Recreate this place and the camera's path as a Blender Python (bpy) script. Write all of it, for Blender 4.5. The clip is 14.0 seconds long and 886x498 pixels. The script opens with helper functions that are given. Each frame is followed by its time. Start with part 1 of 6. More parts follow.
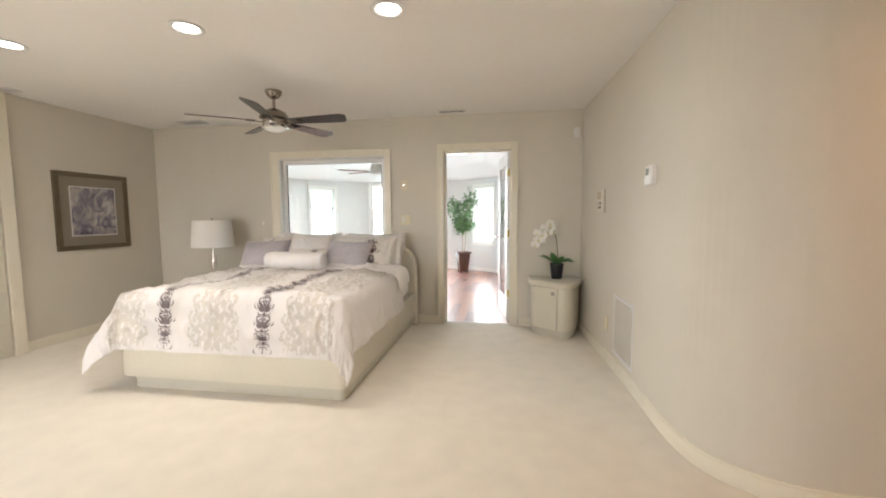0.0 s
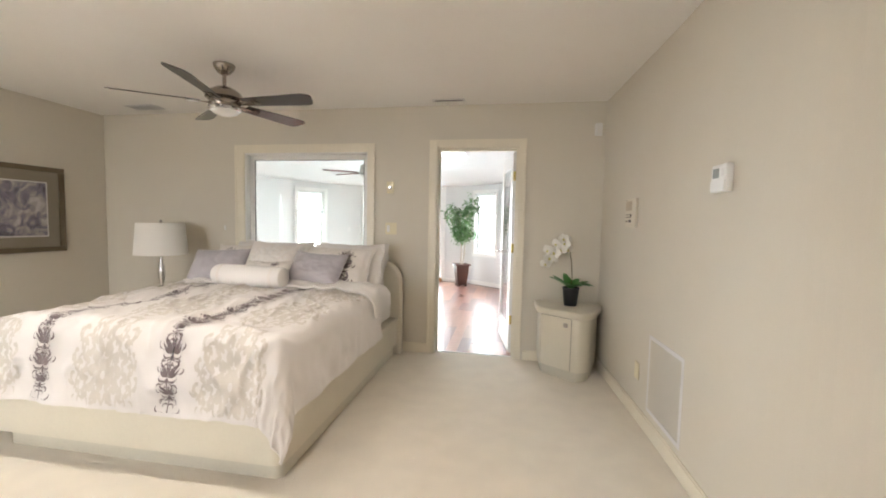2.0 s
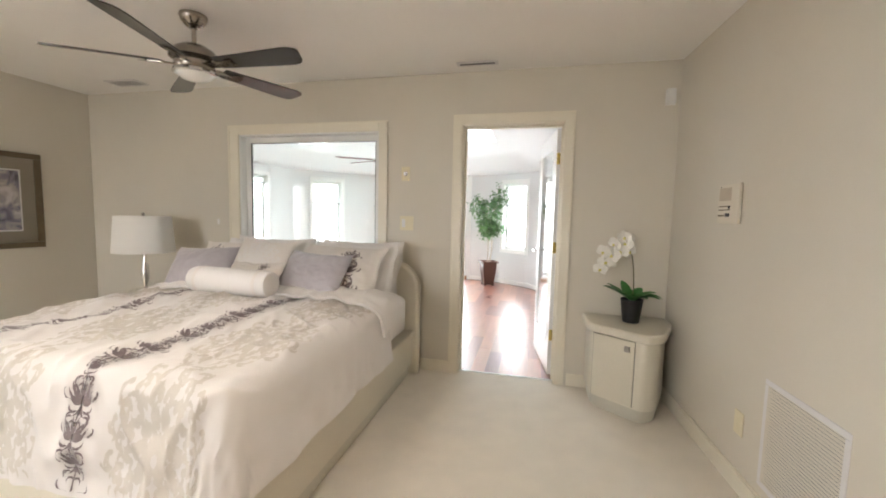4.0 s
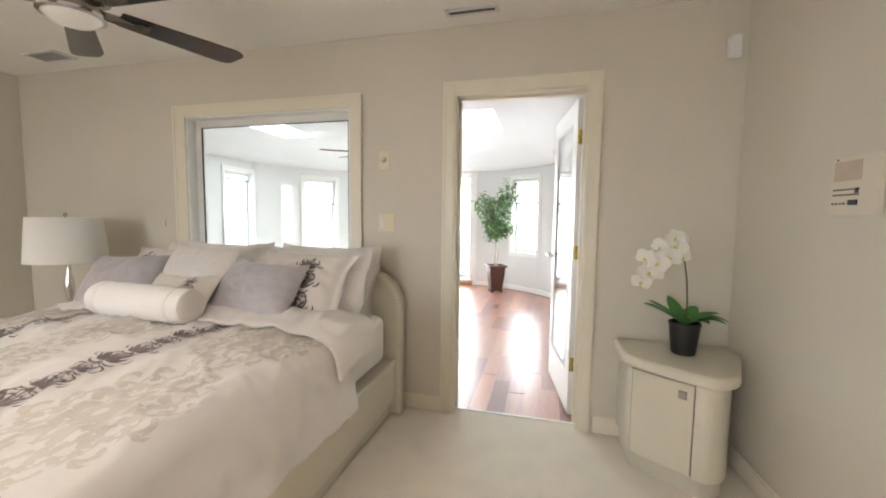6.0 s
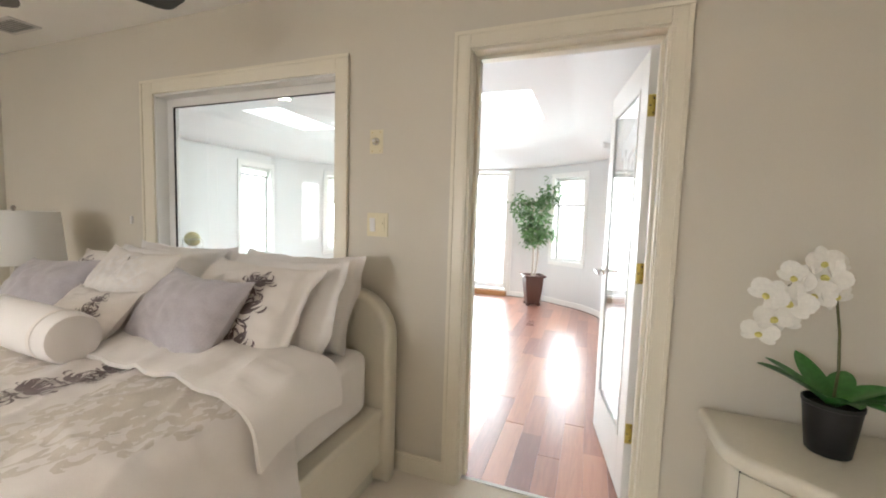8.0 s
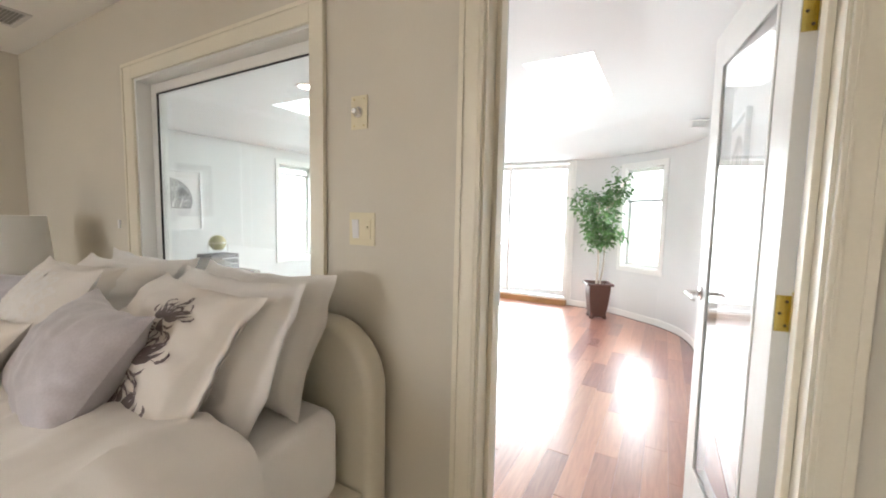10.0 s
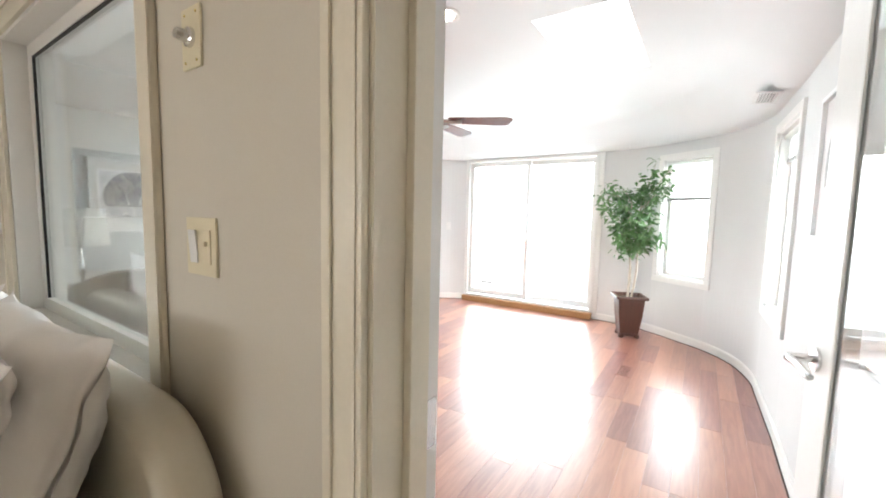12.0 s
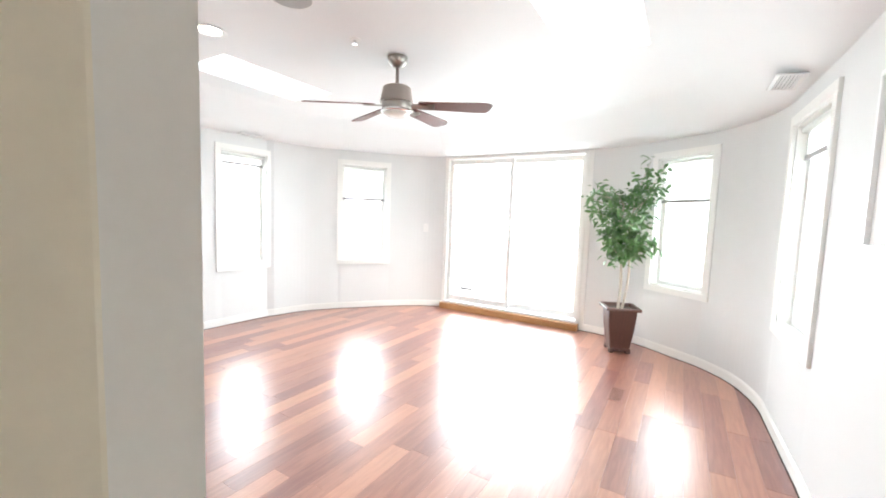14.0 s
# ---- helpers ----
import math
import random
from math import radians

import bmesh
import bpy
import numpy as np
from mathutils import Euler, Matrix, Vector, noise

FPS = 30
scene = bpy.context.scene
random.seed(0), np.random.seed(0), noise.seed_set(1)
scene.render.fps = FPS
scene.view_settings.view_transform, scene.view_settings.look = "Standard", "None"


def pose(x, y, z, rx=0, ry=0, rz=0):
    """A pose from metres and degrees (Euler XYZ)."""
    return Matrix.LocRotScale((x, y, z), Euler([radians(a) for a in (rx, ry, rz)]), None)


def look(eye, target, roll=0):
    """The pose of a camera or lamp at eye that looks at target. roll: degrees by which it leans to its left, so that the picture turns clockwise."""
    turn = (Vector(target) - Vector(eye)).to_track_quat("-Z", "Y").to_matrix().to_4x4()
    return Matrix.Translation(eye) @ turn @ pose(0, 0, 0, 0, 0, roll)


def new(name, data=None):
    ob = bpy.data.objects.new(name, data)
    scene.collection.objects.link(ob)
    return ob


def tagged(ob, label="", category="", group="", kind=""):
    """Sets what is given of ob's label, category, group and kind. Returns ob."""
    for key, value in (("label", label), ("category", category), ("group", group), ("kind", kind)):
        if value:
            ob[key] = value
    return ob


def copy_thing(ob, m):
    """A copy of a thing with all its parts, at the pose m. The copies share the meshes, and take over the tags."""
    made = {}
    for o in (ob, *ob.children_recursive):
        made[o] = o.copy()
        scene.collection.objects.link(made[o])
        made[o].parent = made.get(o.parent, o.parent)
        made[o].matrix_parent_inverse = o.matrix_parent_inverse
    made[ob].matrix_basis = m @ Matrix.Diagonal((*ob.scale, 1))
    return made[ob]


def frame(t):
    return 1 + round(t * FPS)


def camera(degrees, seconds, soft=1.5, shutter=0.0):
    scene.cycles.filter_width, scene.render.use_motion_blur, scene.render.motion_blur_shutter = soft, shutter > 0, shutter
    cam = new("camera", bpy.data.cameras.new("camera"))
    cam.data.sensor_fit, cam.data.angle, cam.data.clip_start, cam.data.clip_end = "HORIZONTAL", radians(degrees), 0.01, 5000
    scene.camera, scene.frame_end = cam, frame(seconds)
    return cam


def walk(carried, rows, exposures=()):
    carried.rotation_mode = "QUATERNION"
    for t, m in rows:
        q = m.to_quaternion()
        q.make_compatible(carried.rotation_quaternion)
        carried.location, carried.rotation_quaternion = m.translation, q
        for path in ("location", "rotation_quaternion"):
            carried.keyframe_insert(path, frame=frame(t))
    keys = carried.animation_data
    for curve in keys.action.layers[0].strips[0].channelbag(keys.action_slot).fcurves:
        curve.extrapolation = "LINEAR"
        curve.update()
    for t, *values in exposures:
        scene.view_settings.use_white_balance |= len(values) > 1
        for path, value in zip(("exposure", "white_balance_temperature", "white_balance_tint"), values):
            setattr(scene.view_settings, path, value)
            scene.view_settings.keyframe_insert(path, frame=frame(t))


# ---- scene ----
cam = camera(96.7, 14.0, soft=1.9)
PATH = [
    (0, (0.842, 0.393, 1.27), (0.526, 2.361, 1.107), -0.4),
    (0.5, (0.839, 0.581, 1.266), (0.525, 2.551, 1.125), -0.4),
    (1, (0.824, 0.783, 1.267), (0.53, 2.757, 1.135), 0.2),
    (1.5, (0.822, 0.963, 1.274), (0.546, 2.94, 1.149), 1.0),
    (2, (0.825, 1.154, 1.299), (0.499, 3.123, 1.17), 1.2),
    (2.5, (0.816, 1.314, 1.3), (0.409, 3.267, 1.166), 1.3),
    (3, (0.752, 1.496, 1.299), (0.318, 3.443, 1.146), 1.8),
    (3.2, (0.708, 1.555, 1.316), (0.279, 3.501, 1.146), 1.9),
    (5.5, (0.692, 2.373, 1.281), (0.201, 4.306, 1.121), -0.2),
    (6, (0.679, 2.536, 1.278), (0.18, 4.466, 1.117), 0.7),
    (6.5, (0.681, 2.738, 1.288), (0.14, 4.656, 1.122), 0.8),
    (7, (0.699, 2.912, 1.299), (0.07, 4.803, 1.136), 0.8),
    (7.5, (0.678, 3.075, 1.281), (0.035, 4.963, 1.122), 1.7),
    (8, (0.658, 3.239, 1.281), (-0.038, 5.107, 1.125), 1.8),
    (10.5, (0.571, 4.06, 1.298), (-0.445, 5.774, 1.121), 1.3),
    (11, (0.523, 4.252, 1.307), (-0.526, 5.944, 1.119), 1.4),
    (11.5, (0.502, 4.44, 1.314), (-0.612, 6.089, 1.12), 0.9),
    (12, (0.505, 4.571, 1.315), (-0.589, 6.236, 1.137), 1.3),
    (12.5, (0.477, 4.711, 1.319), (-0.571, 6.406, 1.152), 1.9),
    (13, (0.434, 4.833, 1.303), (-0.56, 6.563, 1.162), 2.1),
    (13.5, (0.396, 4.938, 1.301), (-0.593, 6.671, 1.164), 1.9),
    (14, (0.359, 5.022, 1.304), (-0.673, 6.727, 1.138), 2.0),
]
EXPOSURES = [(0.0, 1.90), (14.0, 1.90)]
walk(cam, [(t, look(eye, target, roll)) for t, eye, target, roll in PATH], EXPOSURES)

# ---- world, sun and large lights ----
world = bpy.data.worlds.new("overcast_sky")
scene.world = world
world.use_nodes = True
wn = world.node_tree.nodes
wl = world.node_tree.links
sky = wn.new("ShaderNodeTexSky")
sky.sky_type = "NISHITA"
sky.sun_disc = False
sky.sun_elevation = radians(48)
sky.sun_rotation = radians(180)
sky.dust_density = 4.0
sky.altitude = 100
wn["Background"].inputs["Strength"].default_value = 0.15
wl.new(sky.outputs["Color"], wn["Background"].inputs["Color"])

sun_data = bpy.data.lights.new("sun", "SUN")
sun_data.energy, sun_data.angle, sun_data.color = 0.8, radians(15), (1.0, 0.96, 0.9)
sun_ob = new("sun", sun_data)
sun_ob.matrix_world = look((0, -40, 44), (0, 0, 0))


def area_lamp(name, place, target, width, height, watts, colour=(1, 1, 1)):
    data = bpy.data.lights.new(name, "AREA")
    data.shape, data.size, data.size_y, data.energy, data.color = "RECTANGLE", width, height, watts, colour
    ob = new(name, data)
    ob.matrix_world = look(place, target)
    return ob


def spot_lamp(name, place, watts, colour, angle=120, radius=0.06):
    data = bpy.data.lights.new(name, "SPOT")
    data.energy, data.color, data.spot_size, data.spot_blend, data.shadow_soft_size = watts, colour, radians(angle), 0.8, radius
    ob = new(name, data)
    ob.matrix_world = look(place, (place[0], place[1] + 0.001, place[2] - 1))
    return ob


DAY = (0.795, 0.95, 1.0)
WARM = (1.0, 0.905, 0.81)
SKY_WATTS = 5.9          # per square metre of opening

# ---- materials ----


def material(name, colour, rough=0.5, metal=0.0, vary=0.06, scale=6.0, fine=120.0, bump=0.05, depth=0.002, random_tone=0.0, sheen=0.0, coat=0.0):
    """A surface with large patches and fine grain of tone, and fine relief."""
    m = bpy.data.materials.new(name)
    m.use_nodes = True
    n, l = m.node_tree.nodes, m.node_tree.links
    b = n["Principled BSDF"]
    tc = n.new("ShaderNodeTexCoord")
    n1 = n.new("ShaderNodeTexNoise")
    n1.inputs["Scale"].default_value, n1.inputs["Detail"].default_value = scale, 4
    n2 = n.new("ShaderNodeTexNoise")
    n2.inputs["Scale"].default_value, n2.inputs["Detail"].default_value = fine, 3
    for t in (n1, n2):
        l.new(tc.outputs["Object"], t.inputs["Vector"])
    add = n.new("ShaderNodeMath")
    add.operation = "MULTIPLY_ADD"
    add.inputs[1].default_value, add.inputs[2].default_value = 0.5, 0.0
    l.new(n2.outputs["Fac"], add.inputs[0])
    tot = n.new("ShaderNodeMath")
    tot.operation = "MULTIPLY_ADD"
    tot.inputs[1].default_value = 0.5
    l.new(n1.outputs["Fac"], tot.inputs[0])
    l.new(add.outputs[0], tot.inputs[2])
    ramp = n.new("ShaderNodeMapRange")
    ramp.inputs["From Min"].default_value, ramp.inputs["From Max"].default_value = 0.3, 0.7
    ramp.inputs["To Min"].default_value, ramp.inputs["To Max"].default_value = 1 - vary, 1 + vary
    l.new(tot.outputs[0], ramp.inputs["Value"])
    mul = n.new("ShaderNodeVectorMath")
    mul.operation = "SCALE"
    mul.inputs[0].default_value = colour
    out = ramp.outputs["Result"]
    if random_tone:
        oi = n.new("ShaderNodeObjectInfo")
        mr = n.new("ShaderNodeMapRange")
        mr.inputs["To Min"].default_value, mr.inputs["To Max"].default_value = 1 - random_tone, 1 + random_tone
        l.new(oi.outputs["Random"], mr.inputs["Value"])
        mm = n.new("ShaderNodeMath")
        mm.operation = "MULTIPLY"
        l.new(mr.outputs["Result"], mm.inputs[0])
        l.new(out, mm.inputs[1])
        out = mm.outputs[0]
    l.new(out, mul.inputs["Scale"])
    l.new(mul.outputs["Vector"], b.inputs["Base Color"])
    b.inputs["Roughness"].default_value, b.inputs["Metallic"].default_value = rough, metal
    b.inputs["Sheen Weight"].default_value = sheen
    b.inputs["Coat Weight"].default_value = coat
    if bump:
        bp = n.new("ShaderNodeBump")
        bp.inputs["Strength"].default_value, bp.inputs["Distance"].default_value = bump, depth
        l.new(n2.outputs["Fac"], bp.inputs["Height"])
        l.new(bp.outputs["Normal"], b.inputs["Normal"])
    return m


def glowing(name, colour, strength):
    m = bpy.data.materials.new(name)
    m.use_nodes = True
    b = m.node_tree.nodes["Principled BSDF"]
    b.inputs["Base Color"].default_value = (*colour, 1)
    b.inputs["Emission Color"].default_value = (*colour, 1)
    b.inputs["Emission Strength"].default_value = strength
    return m


def glass(name, tint=(1, 1, 1), rough=0.0):
    m = bpy.data.materials.new(name)
    m.use_nodes = True
    n, l = m.node_tree.nodes, m.node_tree.links
    n.remove(n["Principled BSDF"])
    tr = n.new("ShaderNodeBsdfTransparent")
    tr.inputs["Color"].default_value = (*tint, 1)
    gl = n.new("ShaderNodeBsdfGlossy")
    gl.inputs["Roughness"].default_value = rough
    fr = n.new("ShaderNodeLayerWeight")
    fr.inputs["Blend"].default_value = 0.5
    pw = n.new("ShaderNodeMath")
    pw.operation = "POWER"
    pw.inputs[1].default_value = 4.0
    l.new(fr.outputs["Facing"], pw.inputs[0])
    sc = n.new("ShaderNodeMath")
    sc.operation = "MULTIPLY_ADD"
    sc.inputs[1].default_value, sc.inputs[2].default_value = 0.9, 0.04
    l.new(pw.outputs[0], sc.inputs[0])
    mx = n.new("ShaderNodeMixShader")
    l.new(sc.outputs[0], mx.inputs["Fac"])
    l.new(tr.outputs["BSDF"], mx.inputs[1])
    l.new(gl.outputs["BSDF"], mx.inputs[2])
    l.new(mx.outputs["Shader"], n["Material Output"].inputs["Surface"])
    return m


def fabric_screen(name, colour, through_light):
    """Cloth that lets part of the light through."""
    m = bpy.data.materials.new(name)
    m.use_nodes = True
    n, l = m.node_tree.nodes, m.node_tree.links
    n.remove(n["Principled BSDF"])
    df, tl, mx = n.new("ShaderNodeBsdfDiffuse"), n.new("ShaderNodeBsdfTranslucent"), n.new("ShaderNodeMixShader")
    df.inputs["Color"].default_value = tl.inputs["Color"].default_value = (*colour, 1)
    wv = n.new("ShaderNodeTexNoise")
    wv.inputs["Scale"].default_value = 300
    bp = n.new("ShaderNodeBump")
    bp.inputs["Strength"].default_value, bp.inputs["Distance"].default_value = 0.15, 0.0008
    l.new(wv.outputs["Fac"], bp.inputs["Height"])
    l.new(bp.outputs["Normal"], df.inputs["Normal"])
    mx.inputs["Fac"].default_value = through_light
    l.new(df.outputs["BSDF"], mx.inputs[1])
    l.new(tl.outputs["BSDF"], mx.inputs[2])
    l.new(mx.outputs["Shader"], n["Material Output"].inputs["Surface"])
    return m


def wood(name, dark, light, along="Y", rough=0.25, grain=9.0, coat=0.0, random_tone=True):
    """Board with grain along one axis, each board of its own tone."""
    m = bpy.data.materials.new(name)
    m.use_nodes = True
    n, l = m.node_tree.nodes, m.node_tree.links
    b = n["Principled BSDF"]
    tc = n.new("ShaderNodeTexCoord")
    oi = n.new("ShaderNodeObjectInfo")
    mp = n.new("ShaderNodeMapping")
    mp.inputs["Scale"].default_value = {"X": (0.5, 6, 6), "Y": (6, 0.5, 6), "Z": (6, 6, 0.5)}[along]
    l.new(tc.outputs["Object"], mp.inputs["Vector"])
    off = n.new("ShaderNodeVectorMath")
    off.operation = "SCALE"
    off.inputs[0].default_value = (37.0, 91.0, 17.0)
    l.new(oi.outputs["Random"], off.inputs["Scale"])
    l.new(off.outputs["Vector"], mp.inputs["Location"])
    ns = n.new("ShaderNodeTexNoise")
    ns.inputs["Scale"].default_value, ns.inputs["Detail"].default_value, ns.inputs["Distortion"].default_value = grain, 6, 0.7
    l.new(mp.outputs["Vector"], ns.inputs["Vector"])
    mix = n.new("ShaderNodeMix")
    mix.data_type = "RGBA"
    mix.inputs["A"].default_value, mix.inputs["B"].default_value = (*dark, 1), (*light, 1)
    mr = n.new("ShaderNodeMapRange")
    mr.inputs["From Min"].default_value, mr.inputs["From Max"].default_value = 0.35, 0.65
    mr.inputs["To Min"].default_value, mr.inputs["To Max"].default_value = -0.14, 0.14
    l.new(ns.outputs["Fac"], mr.inputs["Value"])
    fac = n.new("ShaderNodeMath")
    fac.operation, fac.use_clamp = "ADD", True
    fac.inputs[1].default_value = 0.5
    l.new(mr.outputs["Result"], fac.inputs[0])
    if random_tone:
        l.new(oi.outputs["Random"], fac.inputs[1])
    l.new(fac.outputs[0], mix.inputs["Factor"])
    l.new(mix.outputs["Result"], b.inputs["Base Color"])
    b.inputs["Roughness"].default_value = rough
    b.inputs["Coat Weight"].default_value, b.inputs["Coat Roughness"].default_value = coat, 0.29
    bp = n.new("ShaderNodeBump")
    bp.inputs["Strength"].default_value, bp.inputs["Distance"].default_value = 0.06, 0.001
    l.new(ns.outputs["Fac"], bp.inputs["Height"])
    l.new(bp.outputs["Normal"], b.inputs["Normal"])
    return m


M = dict(
    wall=material("greige_wall_paint", (0.665, 0.618, 0.53), 0.7, vary=0.03, scale=2.0, fine=260, bump=0.12, depth=0.001),
    ceiling=material("white_ceiling_paint", (0.90, 0.875, 0.84), 0.8, vary=0.025, scale=1.5, fine=180, bump=0.15, depth=0.001),
    sun_wall=material("pale_wall_paint", (0.70, 0.70, 0.69), 0.65, vary=0.025, scale=2.0, fine=240, bump=0.1, depth=0.001),
    sun_ceiling=material("white_plaster", (0.78, 0.78, 0.78), 0.6, vary=0.02, scale=1.5, fine=180, bump=0.1, depth=0.001),
    trim=material("cream_trim_paint", (0.80, 0.745, 0.62), 0.35, vary=0.03, scale=5, fine=90, bump=0.05, depth=0.0006),
    white_trim=material("white_trim_paint", (0.82, 0.81, 0.78), 0.35, vary=0.02, scale=5, fine=90, bump=0.05, depth=0.0006),
    lacquer=material("cream_lacquer", (0.70, 0.655, 0.545), 0.3, vary=0.03, scale=4, fine=70, bump=0.03, depth=0.0006, coat=0.2),
    # Darker copy of the lacquer: shade of the recessed bases put into the colour.
    lacquer_shaded=material("cream_lacquer_recess_shade", (0.60, 0.57, 0.48), 0.4, vary=0.04, scale=4, fine=70, bump=0.03, depth=0.0006),
    chrome=material("satin_chrome", (0.72, 0.71, 0.70), 0.18, 1.0, vary=0.03, bump=0),
    nickel=material("brushed_nickel", (0.42, 0.385, 0.35), 0.28, 1.0, vary=0.05, fine=200, bump=0.05, depth=0.0004),
    nickel_dark=material("dark_polished_nickel", (0.33, 0.295, 0.26), 0.2, 1.0, vary=0.05, fine=200, bump=0.05, depth=0.0004),
    brass=material("polished_brass", (0.75, 0.62, 0.22), 0.25, 1.0, vary=0.06, bump=0.03),
    blade_dark=wood("dark_walnut_blade", (0.008, 0.007, 0.006), (0.024, 0.019, 0.016), "X", 0.2, random_tone=False, coat=0.6),
    blade_red=wood("mahogany_blade", (0.10, 0.035, 0.03), (0.20, 0.075, 0.06), "X", 0.5, random_tone=False),
    opal=material("opal_glass", (0.85, 0.83, 0.80), 0.25, vary=0.01, bump=0),
    black_plastic=material("black_plastic_pot", (0.012, 0.012, 0.013), 0.4, vary=0.1, bump=0.05),
    dark=material("dark_recess", (0.03, 0.028, 0.026), 0.8, vary=0.1, bump=0),
    shade=fabric_screen("white_linen_shade", (0.90, 0.88, 0.84), 0.12),
    sheet=material("white_cotton", (0.81, 0.78, 0.755), 0.85, vary=0.03, scale=7, fine=500, bump=0.15, depth=0.0008, sheen=0.2),
    duvet=material("ivory_cotton_sateen", (0.735, 0.70, 0.675), 0.7, vary=0.04, scale=5, fine=420, bump=0.2, depth=0.0008, sheen=0.3),
    taupe=material("pale_taupe_print", (0.61, 0.565, 0.51), 0.75, vary=0.12, scale=14, fine=350, bump=0.2, depth=0.0008, sheen=0.2),
    plum=material("dark_plum_embroidery", (0.17, 0.13, 0.135), 0.7, vary=0.2, scale=30, fine=400, bump=0.3, depth=0.001, sheen=0.3),
    grey_silk=material("grey_lilac_silk", (0.46, 0.43, 0.46), 0.42, vary=0.10, scale=10, fine=160, bump=0.25, depth=0.001, sheen=0.4),
    cream_pillow=material("cream_pillow_cotton", (0.80, 0.755, 0.71), 0.85, vary=0.04, scale=8, fine=420, bump=0.2, depth=0.0008),
    leaf=material("ficus_leaf", (0.12, 0.24, 0.085), 0.38, vary=0.6, scale=9, fine=60, bump=0.1),
    orchid_leaf=material("orchid_leaf", (0.055, 0.22, 0.045), 0.35, vary=0.3, scale=10, fine=60, bump=0.1),
    petal=material("white_petal", (0.82, 0.80, 0.74), 0.6, vary=0.06, scale=30, fine=120, bump=0.1),
    petal_heart=material("yellow_orchid_heart", (0.72, 0.66, 0.22), 0.6, vary=0.15, scale=40, bump=0.1),
    stem=material("olive_stem", (0.12, 0.12, 0.05), 0.6, vary=0.2, scale=30, bump=0.1),
    bark=material("pale_ficus_bark", (0.46, 0.40, 0.33), 0.8, vary=0.2, scale=20, fine=90, bump=0.4, depth=0.002),
    planter=wood("dark_red_brown_planter", (0.05, 0.02, 0.014), (0.10, 0.04, 0.026), "Z", 0.4, random_tone=False),
    soil=material("potting_soil", (0.05, 0.04, 0.03), 0.95, vary=0.4, scale=40, fine=120, bump=0.8, depth=0.01),
    white_plastic=material("white_plastic", (0.80, 0.79, 0.77), 0.4, vary=0.02, bump=0.02),
    ivory_plastic=material("ivory_plastic", (0.76, 0.69, 0.50), 0.4, vary=0.03, bump=0.02),
    speaker_mesh=material("pale_speaker_mesh", (0.42, 0.41, 0.40), 0.7, vary=0.06, fine=300, bump=0.3),
    panel_plastic=material("beige_panel_plastic", (0.70, 0.64, 0.53), 0.45, vary=0.03, bump=0.02),
    tan_cloth=material("tan_speaker_cloth", (0.56, 0.475, 0.37), 0.9, vary=0.1, scale=20, fine=500, bump=0.4),
    display=material("grey_display", (0.30, 0.32, 0.30), 0.2, vary=0.05, bump=0),
    grille=material("white_grille_paint", (0.72, 0.70, 0.69), 0.45, vary=0.03, bump=0.03),
    # The shade between the slats is put into these two dark colours.
    louvre=material("shaded_louvre_grey", (0.17, 0.167, 0.17), 0.5, vary=0.04, bump=0.03),
    grille_back=material("shaded_grille_backing", (0.10, 0.10, 0.10), 0.9, vary=0.08, fine=300, bump=0.3),
    frame_bronze=material("bronze_frame", (0.16, 0.125, 0.08), 0.38, 0.45, vary=0.2, scale=20, bump=0.2),
    mat_olive=material("olive_mat_board", (0.30, 0.265, 0.20), 0.9, vary=0.04, bump=0.1),
    mat_white=material("white_mat_board", (0.82, 0.80, 0.78), 0.9, vary=0.02, bump=0.05),
    art_silver=material("silver_frame", (0.80, 0.80, 0.80), 0.35, 0.3, vary=0.03, bump=0),
    art_ground=material("art_grey_ground", (0.42, 0.41, 0.40), 0.8, vary=0.3, scale=9, fine=70, bump=0),
    art_dark=material("art_charcoal", (0.36, 0.35, 0.33), 0.8, vary=0.3, scale=30, bump=0),
    grey_wood=wood("weathered_grey_wood", (0.30, 0.27, 0.24), (0.46, 0.42, 0.38), "Y", 0.6, random_tone=False),
    book_grey=material("grey_box_leather", (0.24, 0.23, 0.24), 0.6, vary=0.15, scale=15, bump=0.2),
    grey_cloth=material("grey_brown_upholstery", (0.27, 0.245, 0.225), 0.85, vary=0.12, scale=12, fine=300, bump=0.3, sheen=0.2),
    globe=material("antique_globe", (0.50, 0.44, 0.24), 0.45, vary=0.35, scale=18, fine=60, bump=0.05),
    sill_wood=wood("oak_threshold", (0.36, 0.17, 0.07), (0.52, 0.28, 0.12), "X", 0.35, random_tone=False),
    plank=wood("cherry_plank", (0.215, 0.068, 0.054), (0.53, 0.245, 0.155), "Y", 0.36, coat=1.0),
    subfloor=material("dark_subfloor", (0.05, 0.03, 0.022), 0.8, vary=0.1),
    ground=material("pale_ground", (0.42, 0.42, 0.38), 0.9, vary=0.2, scale=0.3, fine=8, bump=0.2),
    facade=material("outer_siding", (0.62, 0.60, 0.57), 0.7, vary=0.04, scale=2),
    blind=fabric_screen("white_blind_fabric", (0.86, 0.86, 0.84), 0.62),
    blind_bar=material("grey_blind_bar", (0.33, 0.325, 0.315), 0.5, vary=0.04),
    haze=glowing("bright_overcast_distance", (0.95, 0.97, 1.0), 1.6),
    lamp_glow=glowing("downlight_bulb", (1.0, 0.93, 0.82), 9.0),
    pane=glass("clear_pane"),
    pane_green=glass("partition_glass", (0.955, 0.985, 0.975)),
)

# cream carpet with pile and soft trodden patches
cp = material("cream_carpet", (0.80, 0.735, 0.625), 0.95, vary=0.08, scale=6.0, fine=420, bump=0.7, depth=0.006, sheen=0.3)
M["carpet"] = cp

